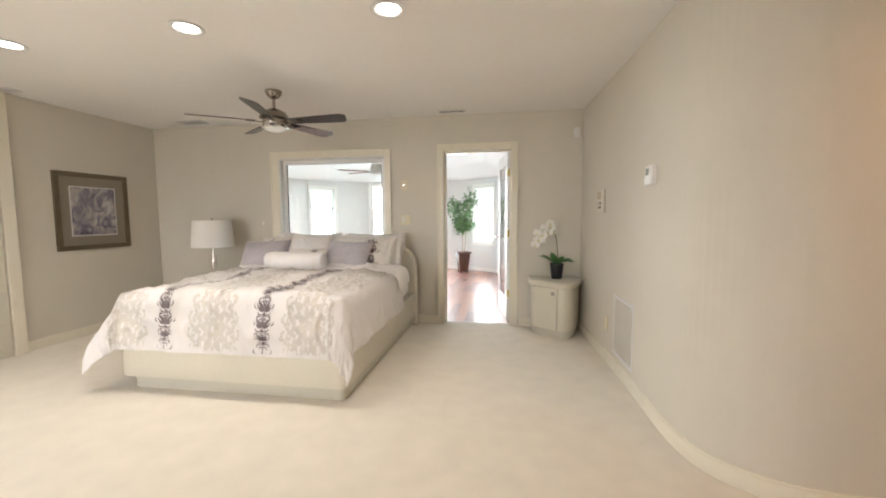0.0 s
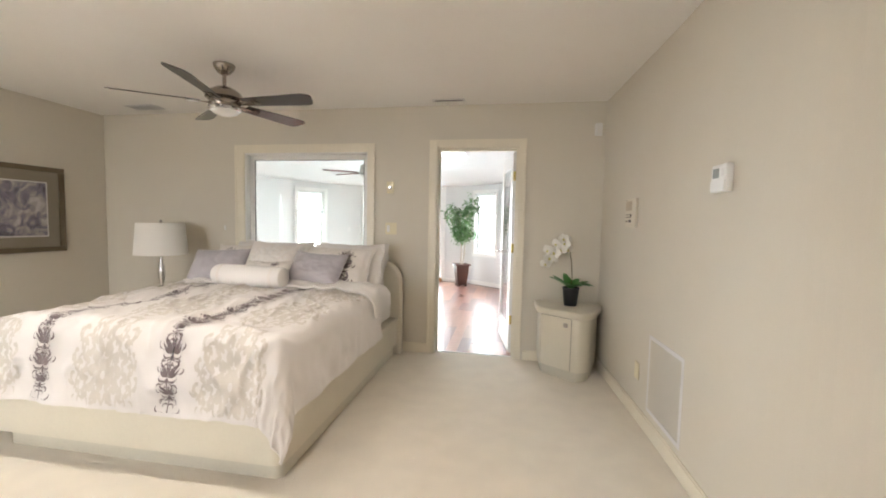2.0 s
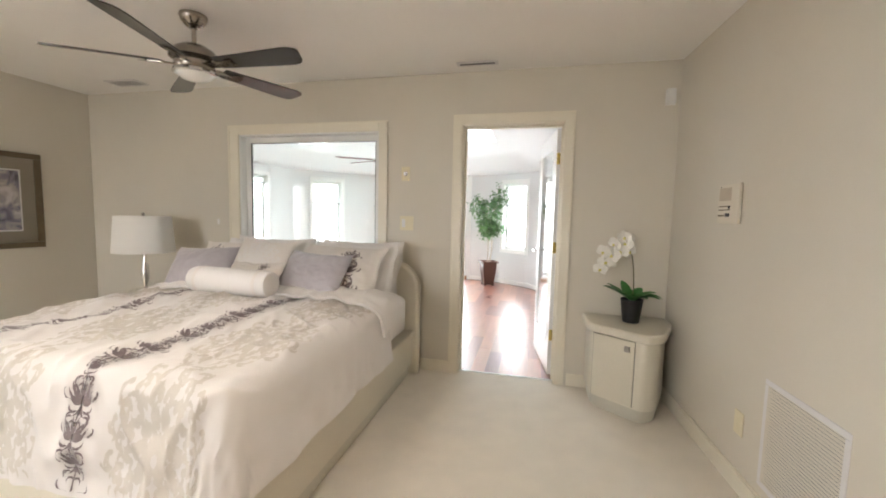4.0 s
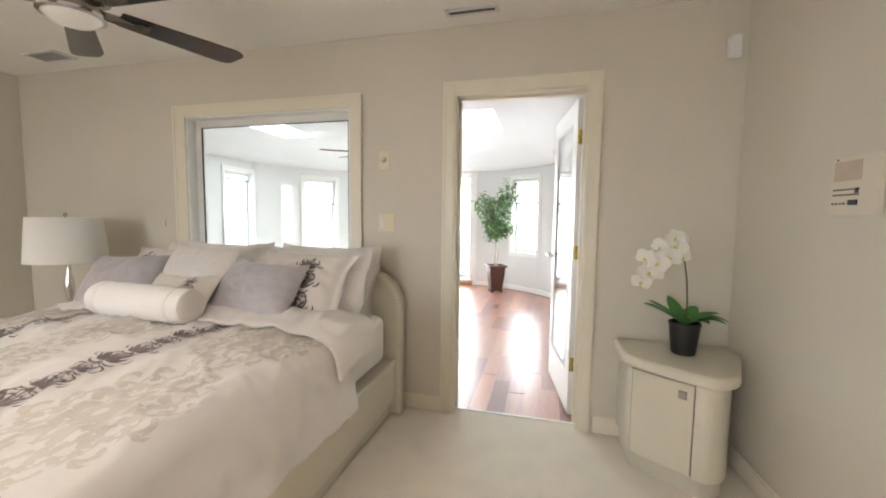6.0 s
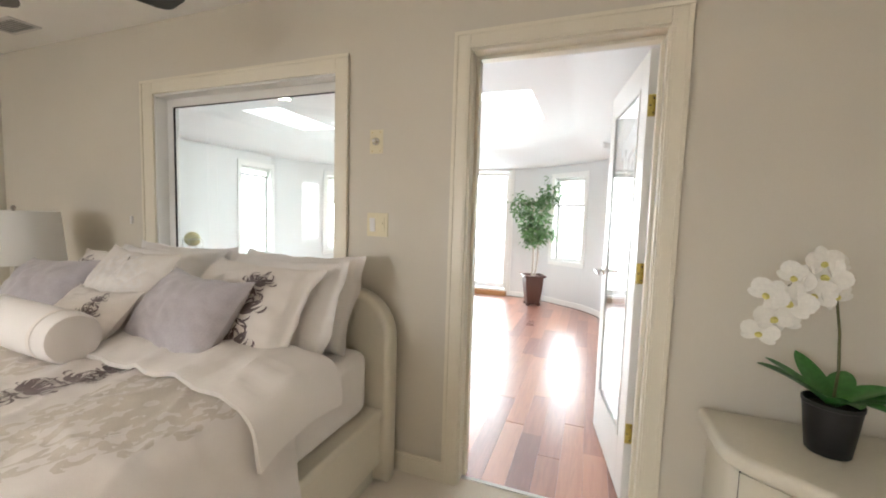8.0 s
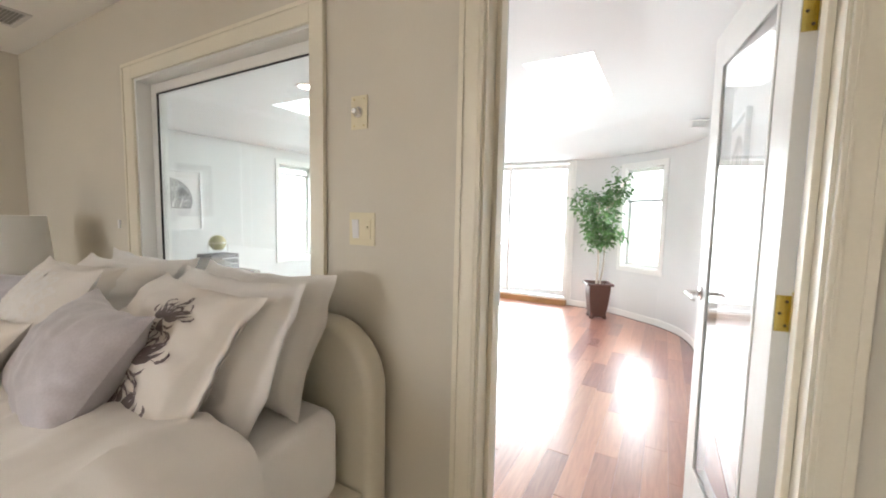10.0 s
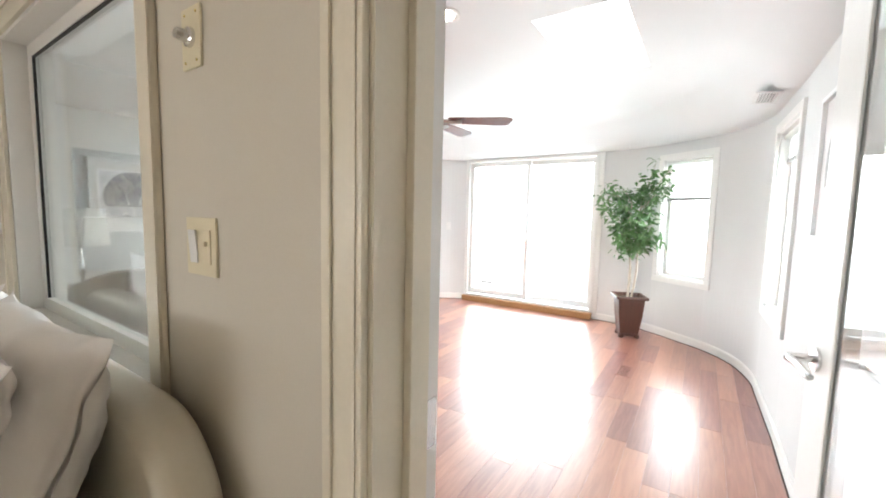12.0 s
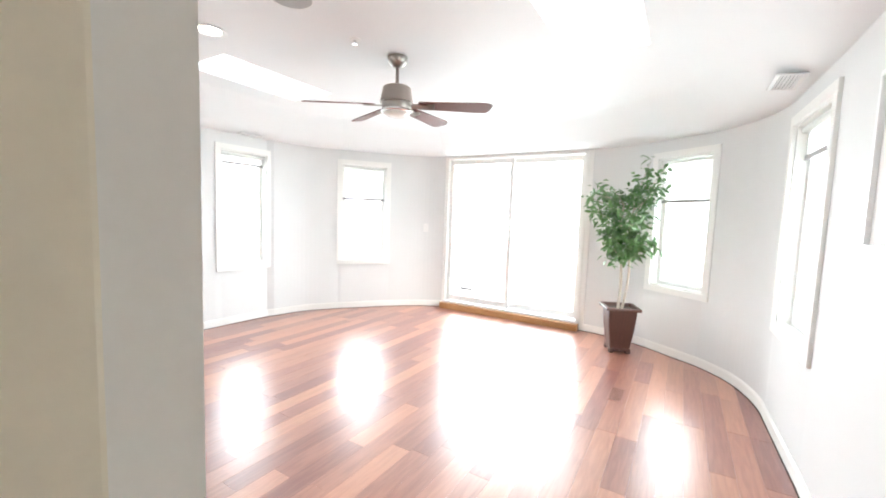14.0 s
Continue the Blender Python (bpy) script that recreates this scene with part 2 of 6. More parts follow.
# muted abstract watercolour
wc = bpy.data.materials.new("lilac_watercolour")
wc.use_nodes = True
n, l = wc.node_tree.nodes, wc.node_tree.links
tcw = n.new("ShaderNodeTexCoord")
nw = n.new("ShaderNodeTexNoise")
nw.inputs["Scale"].default_value, nw.inputs["Detail"].default_value, nw.inputs["Distortion"].default_value = 9.0, 5, 1.4
mpw = n.new("ShaderNodeMapping")
mpw.inputs["Scale"].default_value = (1, 1.7, 0.8)
cr = n.new("ShaderNodeValToRGB")
cr.color_ramp.elements[0].position, cr.color_ramp.elements[0].color = 0.32, (0.10, 0.09, 0.13, 1)
cr.color_ramp.elements[1].position, cr.color_ramp.elements[1].color = 0.64, (0.66, 0.62, 0.63, 1)
e = cr.color_ramp.elements.new(0.45)
e.color = (0.27, 0.25, 0.33, 1)
e = cr.color_ramp.elements.new(0.54)
e.color = (0.46, 0.42, 0.42, 1)
l.new(tcw.outputs["Object"], mpw.inputs["Vector"])
l.new(mpw.outputs["Vector"], nw.inputs["Vector"])
l.new(nw.outputs["Fac"], cr.inputs["Fac"])
l.new(cr.outputs["Color"], n["Principled BSDF"].inputs["Base Color"])
n["Principled BSDF"].inputs["Roughness"].default_value = 0.6
M["watercolour"] = wc

# ---- mesh helpers ----


def part(name, bm, mat, parent=None, label="", smooth=False):
    """Links a bmesh as one mesh object, under a thing or a part."""
    me = bpy.data.meshes.new(name)
    bmesh.ops.recalc_face_normals(bm, faces=bm.faces)
    bm.to_mesh(me)
    bm.free()
    me.materials.append(mat)
    if smooth:
        for p in me.polygons:
            p.use_smooth = True
        me.set_sharp_from_angle(angle=radians(42))
    ob = new(name, me)
    if parent is not None:
        ob.parent = parent
    if label:
        ob["label"] = label
    return ob


def thing(name, m, label, category, group="", kind=""):
    ob = new(name)
    ob.matrix_world = m
    ob.empty_display_size = 0.1
    return tagged(ob, label, category, group, kind)


def add_box(bm, x0, x1, y0, y1, z0, z1, bevel=0.0, m=None):
    start = len(bm.verts)
    t = bmesh.new()
    bmesh.ops.create_cube(t, size=1.0)
    bmesh.ops.scale(t, vec=(x1 - x0, y1 - y0, z1 - z0), verts=t.verts)
    bmesh.ops.translate(t, vec=((x0 + x1) / 2, (y0 + y1) / 2, (z0 + z1) / 2), verts=t.verts)
    if bevel:
        bmesh.ops.bevel(t, geom=t.edges, offset=bevel, segments=2, affect="EDGES", profile=0.7)
    merge(bm, t, m)
    return start


def merge(bm, other, m=None):
    if m is not None:
        bmesh.ops.transform(other, matrix=m, verts=other.verts)
    lookup = {}
    for v in other.verts:
        lookup[v] = bm.verts.new(v.co)
    for f in other.faces:
        try:
            bm.faces.new([lookup[v] for v in f.verts])
        except ValueError:
            pass
    other.free()


def box(x0, x1, y0, y1, z0, z1, bevel=0.0, m=None):
    bm = bmesh.new()
    add_box(bm, x0, x1, y0, y1, z0, z1, bevel, m)
    return bm


def lathe(profile, seg=32, m=None, sx=1.0, sy=1.0):
    """Turns (radius, z) pairs round z."""
    bm = bmesh.new()
    rings = []
    for r, z in profile:
        if r < 1e-5:
            rings.append([bm.verts.new((0, 0, z))])
        else:
            rings.append([bm.verts.new((r * sx * math.cos(2 * math.pi * i / seg), r * sy * math.sin(2 * math.pi * i / seg), z)) for i in range(seg)])
    for a, b in zip(rings, rings[1:]):
        for i in range(seg):
            j = (i + 1) % seg
            if len(a) == 1 and len(b) == 1:
                continue
            if len(a) == 1:
                bm.faces.new((a[0], b[i], b[j]))
            elif len(b) == 1:
                bm.faces.new((a[i], a[j], b[0]))
            else:
                bm.faces.new((a[i], a[j], b[j], b[i]))
    if m is not None:
        bmesh.ops.transform(bm, matrix=m, verts=bm.verts)
    return bm


def tube(points, radii, seg=10, bm=None):
    """A round rod along points, with a radius at each."""
    bm = bm or bmesh.new()
    pts = [Vector(p) for p in points]
    if not hasattr(radii, "__len__"):
        radii = [radii] * len(pts)
    rings = []
    ref = Vector((0.31, 0.17, 0.93))
    for i, p in enumerate(pts):
        d = (pts[min(i + 1, len(pts) - 1)] - pts[max(i - 1, 0)]).normalized()
        u = d.cross(ref).normalized()
        v = d.cross(u).normalized()
        rings.append([bm.verts.new(p + radii[i] * (u * math.cos(2 * math.pi * k / seg) + v * math.sin(2 * math.pi * k / seg))) for k in range(seg)])
    for a, b in zip(rings, rings[1:]):
        for k in range(seg):
            j = (k + 1) % seg
            bm.faces.new((a[k], a[j], b[j], b[k]))
    bm.faces.new(rings[0])
    bm.faces.new(rings[-1])
    return bm


def prism(outline, z0, z1, bevel=0.0, bm=None):
    """Extrudes a plan outline from z0 to z1, with softened edges."""
    t = bmesh.new()
    f = t.faces.new([t.verts.new((x, y, z0)) for x, y in outline])
    r = bmesh.ops.extrude_face_region(t, geom=[f])
    bmesh.ops.translate(t, vec=(0, 0, z1 - z0), verts=[v for v in r["geom"] if isinstance(v, bmesh.types.BMVert)])
    if bevel:
        edges = [e for e in t.edges if abs(e.verts[0].co.z - e.verts[1].co.z) < 1e-6]
        bmesh.ops.bevel(t, geom=edges, offset=bevel, segments=3, affect="EDGES", profile=0.6)
    if bm is None:
        return t
    merge(bm, t)
    return bm


def soft_prism(outline, z0, z1, r, seg=4):
    """Extrudes a plan outline, with its upper and lower edges rounded by r."""
    pts = [Vector(p) for p in outline]
    area = sum(a.x * b.y - b.x * a.y for a, b in zip(pts, pts[1:] + pts[:1]))
    if area < 0:
        pts.reverse()
    k = len(pts)

    def inner(d):
        res = []
        for i in range(k):
            u, v = (pts[i] - pts[i - 1]).normalized(), (pts[(i + 1) % k] - pts[i]).normalized()
            nu, nv = Vector((-u.y, u.x)), Vector((-v.y, v.x))
            nn = (nu + nv).normalized()
            res.append(pts[i] + nn * d / max(0.5, nn.dot(nu)))
        return res
    levels = [(r * (1 - math.sin(math.pi / 2 * i / seg)), z0 + r * (1 - math.cos(math.pi / 2 * i / seg))) for i in range(seg + 1)]
    levels += [(r * (1 - math.cos(math.pi / 2 * i / seg)), z1 - r * (1 - math.sin(math.pi / 2 * i / seg))) for i in range(seg + 1)]
    bm = bmesh.new()
    rings = [[bm.verts.new((q.x, q.y, z)) for q in inner(d)] for d, z in levels]
    for a, b in zip(rings, rings[1:]):
        for i in range(k):
            j = (i + 1) % k
            bm.faces.new((a[i], a[j], b[j], b[i]))
    bm.faces.new(rings[0][::-1])
    bm.faces.new(rings[-1])
    return bm


def rounded(outline, radii, seg=8):
    """Plan outline with rounded corners."""
    res, k = [], len(outline)
    for i in range(k):
        p, a, b = Vector(outline[i]), Vector(outline[i - 1]), Vector(outline[(i + 1) % k])
        r = radii[i]
        if r < 1e-4:
            res.append(tuple(p))
            continue
        u, v = (a - p).normalized(), (b - p).normalized()
        s, e = p + u * r, p + v * r
        for j in range(seg + 1):
            t = j / seg
            q = (1 - t) ** 2 * s + 2 * t * (1 - t) * p + t ** 2 * e
            res.append(tuple(q))
    return res


def structure(name, bm, mat, label, category):
    return tagged(part(name, bm, mat), label, category, kind="structure")

# ---- the large structure ----
WALL_Y, GLASS_Y, SUN_Y = 4.97, 5.06, 5.115      # both faces of the wall between the rooms
TOP, SOFFIT = 2.43, 2.13


def smooth_line(ctrl, step=0.05):
    """A curve through plan points, sampled evenly."""
    pts = [Vector(p) for p in ctrl]
    pts = [2 * pts[0] - pts[1]] + pts + [2 * pts[-1] - pts[-2]]
    res = []
    for a, b, c, d in zip(pts, pts[1:], pts[2:], pts[3:]):
        k = max(1, int((c - b).length / step))
        for i in range(k):
            t = i / k
            res.append(0.5 * (2 * b + (c - a) * t + (2 * a - 5 * b + 4 * c - d) * t * t + (3 * b - a - 3 * c + d) * t ** 3))
    res.append(pts[-2])
    return res


def with_openings(line, openings):
    """Puts each opening's two ends into the line, straight between them. Gives the line and its openings by segment."""
    flags = {}
    for a, b, z0, z1 in openings:
        a, b = Vector(a), Vector(b)
        i = min(range(len(line)), key=lambda k: (line[k] - a).length)
        j = min(range(len(line)), key=lambda k: (line[k] - b).length)
        line = line[:i] + [a, b] + line[j + 1:]
        flags[(tuple(a), tuple(b))] = (z0, z1)
    return line, {i: flags[(tuple(p), tuple(q))] for i, (p, q) in enumerate(zip(line, line[1:])) if (tuple(p), tuple(q)) in flags}


def side_points(line, d):
    """The line moved d to the right of its way, with mitred corners."""
    res = []
    for i, p in enumerate(line):
        u = (line[i] - line[i - 1]).normalized() if i else (line[1] - line[0]).normalized()
        v = (line[i + 1] - line[i]).normalized() if i + 1 < len(line) else u
        nu, nv = Vector((u.y, -u.x)), Vector((v.y, -v.x))
        nn = (nu + nv).normalized()
        res.append(p + nn * d / max(0.4, nn.dot(nu)))
    return res


def wall_band(line, thick, z0, z1, openings=None):
    """A wall along a plan line, with holes at its openings."""
    bm = bmesh.new()
    out = side_points(line, thick)
    bands = []
    for i in range(len(line) - 1):
        lo, hi = openings[i] if openings and i in openings else (z1, z1)
        bands.append([(a, b) for a, b in ((z0, lo), (hi, z1)) if b - a > 0.001])
    for i, own in enumerate(bands):
        before, after = bands[i - 1] if i else [], bands[i + 1] if i + 1 < len(bands) else []
        for a, b in own:
            q = [line[i], line[i + 1], out[i + 1], out[i]]
            low = [bm.verts.new((p.x, p.y, a)) for p in q]
            high = [bm.verts.new((p.x, p.y, b)) for p in q]
            bm.faces.new(low)
            bm.faces.new(high)
            for k in range(4):
                if (k == 1 and (a, b) in after) or (k == 3 and (a, b) in before):
                    continue
                j = (k + 1) % 4
                bm.faces.new((low[k], low[j], high[j], high[k]))
    bmesh.ops.remove_doubles(bm, verts=bm.verts, dist=0.00005)
    return bm


def pierced_wall(x0, x1, y0, y1, z0, z1, holes):
    """A straight wall along x, with rectangular holes (x0, x1, z0, z1)."""
    bm = bmesh.new()
    xs = sorted({x0, x1, *[h[0] for h in holes], *[h[1] for h in holes]})
    for a, b in zip(xs, xs[1:]):
        mid = (a + b) / 2
        zs = [(h[2], h[3]) for h in holes if h[0] < mid < h[1]]
        z = z0
        for lo, hi in sorted(zs):
            if lo > z:
                add_box(bm, a, b, y0, y1, z, lo)
            z = hi
        if z < z1:
            add_box(bm, a, b, y0, y1, z, z1)
    return bm


# bedroom
DOOR = (0.106, 0.912, 0.0, 2.045)
PARTITION = (-1.955, -0.585, 0.84, 2.0)
structure("wall_north", pierced_wall(-4.15, 1.90, WALL_Y, SUN_Y, 0.0, 2.60, [DOOR, PARTITION]), M["wall"], "greige painted wall with doorway and interior window", "wall")
structure("floor", box(-4.6, 3.75, -2.15, 5.035, -0.12, 0.0), M["carpet"], "cream cut-pile carpet with faint footmarks", "carpet")
structure("ceiling", box(-4.6, 3.75, -2.15, WALL_Y - 0.002, TOP, TOP + 0.15), M["ceiling"], "smooth off-white bedroom ceiling", "ceiling")
structure("wall_west", box(-3.86, -3.70, 3.40, WALL_Y - 0.002, 0, TOP - 0.002), M["wall"], "greige painted wall beside the built-in drawers", "wall")
west = pierced_wall(-2.15, 3.45, 0, 0.15, 0, TOP - 0.002, [(0.15, 1.08, 0.80, 1.90)])
bmesh.ops.transform(west, matrix=pose(-4.45, 0, 0, 0, 0, 90), verts=west.verts)
structure("wall_west_2", west, M["wall"], "plain greige wall with a window opening", "wall")
# Unseen wall; its window is assumed, added to let fill light in.
structure("wall_south", pierced_wall(-4.45, 3.60, -2.15, -2.0, 0, TOP - 0.002, [(-2.9, -1.1, 0.55, 2.15)]), M["wall"], "plain unseen greige wall with an assumed window opening", "wall")
structure("wall_east", box(3.60, 3.75, -2.15, 2.35, 0, TOP - 0.002), M["wall"], "plain greige wall at the end of the room", "wall")
CURVED = smooth_line([(3.60, 2.19), (2.9, 2.19), (2.45, 2.195), (2.18, 2.22), (2.0, 2.28), (1.87, 2.38), (1.79, 2.53), (1.755, 2.75), (1.745, 3.1), (1.735, 3.6), (1.705, 4.2), (1.665, 4.968)], 0.04)
structure("wall_east_2", wall_band(CURVED, 0.15, 0, TOP - 0.002), M["wall"], "greige plaster wall that bends round a corner", "wall")


def strip(name, line, lab, mat=M["trim"], h=0.085, t=0.013):
    bm = wall_band(line, -t, 0.001, h)
    top = wall_band(line, -t * 0.6, h + 0.0005, h + 0.012)
    merge(bm, top)
    return tagged(part(name, bm, mat), lab, "baseboard", kind="structure")


strip("baseboard_1", CURVED, "cream painted baseboard following the bent wall")
strip("baseboard_2", [Vector((0.05, WALL_Y)), Vector((-3.70, WALL_Y))], "cream painted baseboard beside the bed")
strip("baseboard_3", [Vector((1.65, WALL_Y)), Vector((0.99, WALL_Y))], "cream painted baseboard behind the nightstand")
strip("baseboard_4", [Vector((-3.70, 4.955)), Vector((-3.70, 3.41))], "cream painted baseboard under the picture")

# sunroom
PERIM = [(0.95, 5.10), (0.95, 6.2), (0.95, 7.4), (0.95, 7.9), (0.94, 8.3), (0.905, 8.65), (0.80, 8.98), (0.60, 9.255), (0.33, 9.48), (0.0, 9.69), (-0.35, 9.81), (-0.62, 9.85)]
PERIM_2 = [(-2.52, 9.85), (-2.80, 9.70), (-3.12, 9.40), (-3.42, 9.05), (-3.62, 8.77), (-3.83, 8.40), (-3.92, 7.9), (-3.95, 7.3), (-3.95, 6.2), (-3.95, 5.10)]
LINE = smooth_line(PERIM) + smooth_line(PERIM_2)
WINDOWS = {  # opening ends in plan, and heights
    "window_1": ((0.948, 7.66), (0.930, 8.38), 0.67, 1.96),
    "window_2": ((0.555, 9.30), (0.105, 9.63), 0.67, 1.96),
    "window_3": ((-3.19, 9.32), (-3.565, 8.845), 0.67, 1.95),
    "window_4": ((-3.935, 7.99), (-3.95, 7.44), 0.67, 1.95),
}
SLIDER = ((-0.66, 9.85), (-2.50, 9.85), 0.08, 2.11)
holes = [v for v in WINDOWS.values()] + [SLIDER]
LINE2, FLAGS = with_openings(LINE, [((a[0], a[1]), (b[0], b[1]), z0, z1) for a, b, z0, z1 in holes])
structure("wall_sunroom", wall_band(LINE2, 0.16, 0, 2.60, FLAGS), M["sun_wall"], "pale curved plaster wall with white windows", "wall")
skin = pierced_wall(-3.95, 0.95, SUN_Y, SUN_Y + 0.006, 0.0, SOFFIT, [DOOR, PARTITION])
structure("wall_sunroom_2", skin, M["sun_wall"], "pale plaster face of the wall between the rooms", "wall")

cut_a = min(range(len(LINE2)), key=lambda k: (LINE2[k] - Vector(SLIDER[0])).length)
cut_b = min(range(len(LINE2)), key=lambda k: (LINE2[k] - Vector(SLIDER[1])).length)
strip("baseboard_5", LINE2[:cut_a + 1][1:], "white baseboard along the curved wall", M["white_trim"], 0.075)
strip("baseboard_6", LINE2[cut_b:], "white baseboard along the curved wall", M["white_trim"], 0.075)
# Dark strips stand in for the shadow gap where baseboard meets floor.
for k, line in enumerate((LINE2[:cut_a + 1][1:], LINE2[cut_b:])):
    joint = part("trim_%d" % (k + 1), wall_band(line, -0.019, 0.0004, 0.006), M["subfloor"])
    tagged(joint, "thin dark strip drawn as the shadow gap under the baseboard", "trim", kind="structure")

# tray ceiling: a coved rim round a raised flat field with two skylights
bm = bmesh.new()
loops = []
base = [Vector(p) for p in LINE2]


def inset_loop(d):
    res, k = [], len(base)
    for i in range(k):
        u, v = (base[i] - base[i - 1]), (base[(i + 1) % k] - base[i])
        u = u.normalized() if u.length > 1e-6 else v.normalized()
        v = v.normalized() if v.length > 1e-6 else u
        nu, nv = Vector((-u.y, u.x)), Vector((-v.y, v.x))
        nn = (nu + nv).normalized()
        res.append(base[i] + nn * d / max(0.5, nn.dot(nu)))
    return res


for d, z in ((-0.02, SOFFIT), (0.10, SOFFIT + 0.01), (0.20, SOFFIT + 0.075), (0.42, TOP - 0.055), (0.50, TOP - 0.012), (0.56, TOP)):
    loops.append([bm.verts.new((p.x, p.y, z)) for p in inset_loop(d)])
for a, b in zip(loops, loops[1:]):
    for i in range(len(a)):
        j = (i + 1) % len(a)
        bm.faces.new((a[i], a[j], b[j], b[i]))
SKYLIGHTS = [(-0.40, 0.10, 6.82, 7.89), (-3.13, -2.60, 6.72, 7.76)]
edges = [bm.edges.get((loops[-1][i], loops[-1][(i + 1) % len(loops[-1])])) for i in range(len(loops[-1]))]
for x0, x1, y0, y1 in SKYLIGHTS:
    q = [bm.verts.new((x, y, TOP)) for x, y in ((x0, y0), (x1, y0), (x1, y1), (x0, y1))]
    edges += [bm.edges.new((q[i], q[(i + 1) % 4])) for i in range(4)]
    up = [bm.verts.new((v.co.x, v.co.y, TOP + 0.34)) for v in q]
    for i in range(4):
        bm.faces.new((q[i], q[(i + 1) % 4], up[(i + 1) % 4], up[i]))
bmesh.ops.triangle_fill(bm, use_beauty=True, use_dissolve=False, edges=edges)
sun_ceiling = part("ceiling_2", bm, M["sun_ceiling"])
tagged(sun_ceiling, "white coved tray ceiling with two skylight shafts", "ceiling", kind="structure")
mod = sun_ceiling.modifiers.new("soft", "EDGE_SPLIT")
mod.split_angle = radians(40)
for p in sun_ceiling.data.polygons:
    p.use_smooth = True

for i, (x0, x1, y0, y1) in enumerate(SKYLIGHTS):
    t = thing("skylight", pose((x0 + x1) / 2, (y0 + y1) / 2, TOP + 0.34), "white framed skylight in the sunroom ceiling", "skylight", "sunroom skylights", "structure")
    w, h = (x1 - x0) / 2, (y1 - y0) / 2
    fr = bmesh.new()
    for a in ((-w - 0.05, w + 0.05, -h - 0.05, -h + 0.012), (-w - 0.05, w + 0.05, h - 0.012, h + 0.05), (-w - 0.05, -w + 0.012, -h + 0.012, h - 0.012), (w - 0.012, w + 0.05, -h + 0.012, h - 0.012)):
        add_box(fr, a[0], a[1], a[2], a[3], 0.002, 0.05)
    part("frame", fr, M["white_trim"], t)
    pn = part("pane", box(-w + 0.012, w - 0.012, -h + 0.012, h - 0.012, 0.02, 0.026), M["pane"], t)
    pn.visible_shadow = False
    area_lamp("skylight_daylight", ((x0 + x1) / 2, (y0 + y1) / 2, TOP + 0.46), ((x0 + x1) / 2, (y0 + y1) / 2, 0), x1 - x0, y1 - y0, SKY_WATTS * 1.6 * (x1 - x0) * (y1 - y0), DAY)

# ground outside, down a storey
structure("ground", box(-900, 900, -900, 900, -3.4, -3.2), M["ground"], "pale overexposed ground far below the windows", "ground")
structure("backdrop", lathe([(70, -3.2), (70, 40)], 48), M["haze"], "plain white overcast distance", "sky")


def frame_boards(bm, w, z0, z1, y0, y1, board, bevel=0.003):
    """Four boards round an opening of half width w."""
    add_box(bm, -w - board, -w, y0, y1, z0, z1, bevel)
    add_box(bm, w, w + board, y0, y1, z0, z1, bevel)
    add_box(bm, -w - board, w + board, y0, y1, z1 + 0.0005, z1 + board, bevel)
    add_box(bm, -w - board, w + board, y0, y1, z0 - board, z0 - 0.0005, bevel)


def window(name, a, b, z0, z1, blind, lab):
    """A casement set in the curved wall; local x along the wall, y outward."""
    a, b = Vector(a), Vector(b)
    mid, w = (a + b) / 2, (b - a).length / 2
    d = (b - a).normalized()
    turn = math.degrees(math.atan2(d.y, d.x)) + 180
    t = thing(name, pose(mid.x, mid.y, 0, 0, 0, turn), lab, "window", kind="structure")
    bm = bmesh.new()
    frame_boards(bm, w - 0.004, z0 + 0.004, z1 - 0.004, -0.018, 0.004, 0.062)
    part("casing", bm, M["white_trim"], t)
    bm = bmesh.new()
    frame_boards(bm, w - 0.016, z0 + 0.016, z1 - 0.016, 0.0045, 0.15, 0.0155, 0)
    part("jamb", bm, M["white_trim"], t)
    bm = bmesh.new()
    frame_boards(bm, w - 0.058, z0 + 0.058, z1 - 0.058, 0.075, 0.115, 0.0415, 0.004)
    part("sash", bm, M["white_trim"], t)
    pn = part("pane", box(-w + 0.058, w - 0.058, 0.092, 0.098, z0 + 0.058, z1 - 0.058), M["pane"], t)
    pn.visible_shadow = False
    part("crank_handle", tube([(-0.05, 0.06, z0 + 0.06), (0.0, 0.045, z0 + 0.07), (0.06, 0.05, z0 + 0.063)], 0.006, 8), M["grille"], t)
    bl = part("roller_blind", lathe([(0, -w + 0.02), (0.018, -w + 0.02), (0.018, w - 0.02), (0, w - 0.02)], 16, pose(0, 0.04, z1 - 0.04, 0, 90, 0)), M["blind"], t)
    drop = z1 - 0.03 - blind * (z1 - z0)
    part("fabric", box(-w + 0.022, w - 0.022, 0.0565, 0.0580, drop, z1 - 0.036), M["blind"], bl)
    part("hem_bar", box(-w + 0.020, w - 0.020, 0.051, 0.062, drop - 0.030, drop, 0.003), M["blind_bar"], bl, "grey hem bar")
    o = Vector((-d.y, d.x)) * -1
    c = mid + o * 0.17
    zc = (z0 + z1) / 2
    area_lamp("window_daylight", (c.x, c.y, zc), (mid.x - o.x, mid.y - o.y, zc), 2 * w, z1 - z0, SKY_WATTS * 2 * w * (z1 - z0), DAY)
    return t


for k, (name, v) in enumerate(WINDOWS.items()):
    window(name, *v, (0.13, 0.30, 0.32, 0.07)[k], "white casement window with a partly lowered roller blind" if k in (1, 2) else "white casement window with its blind rolled up")

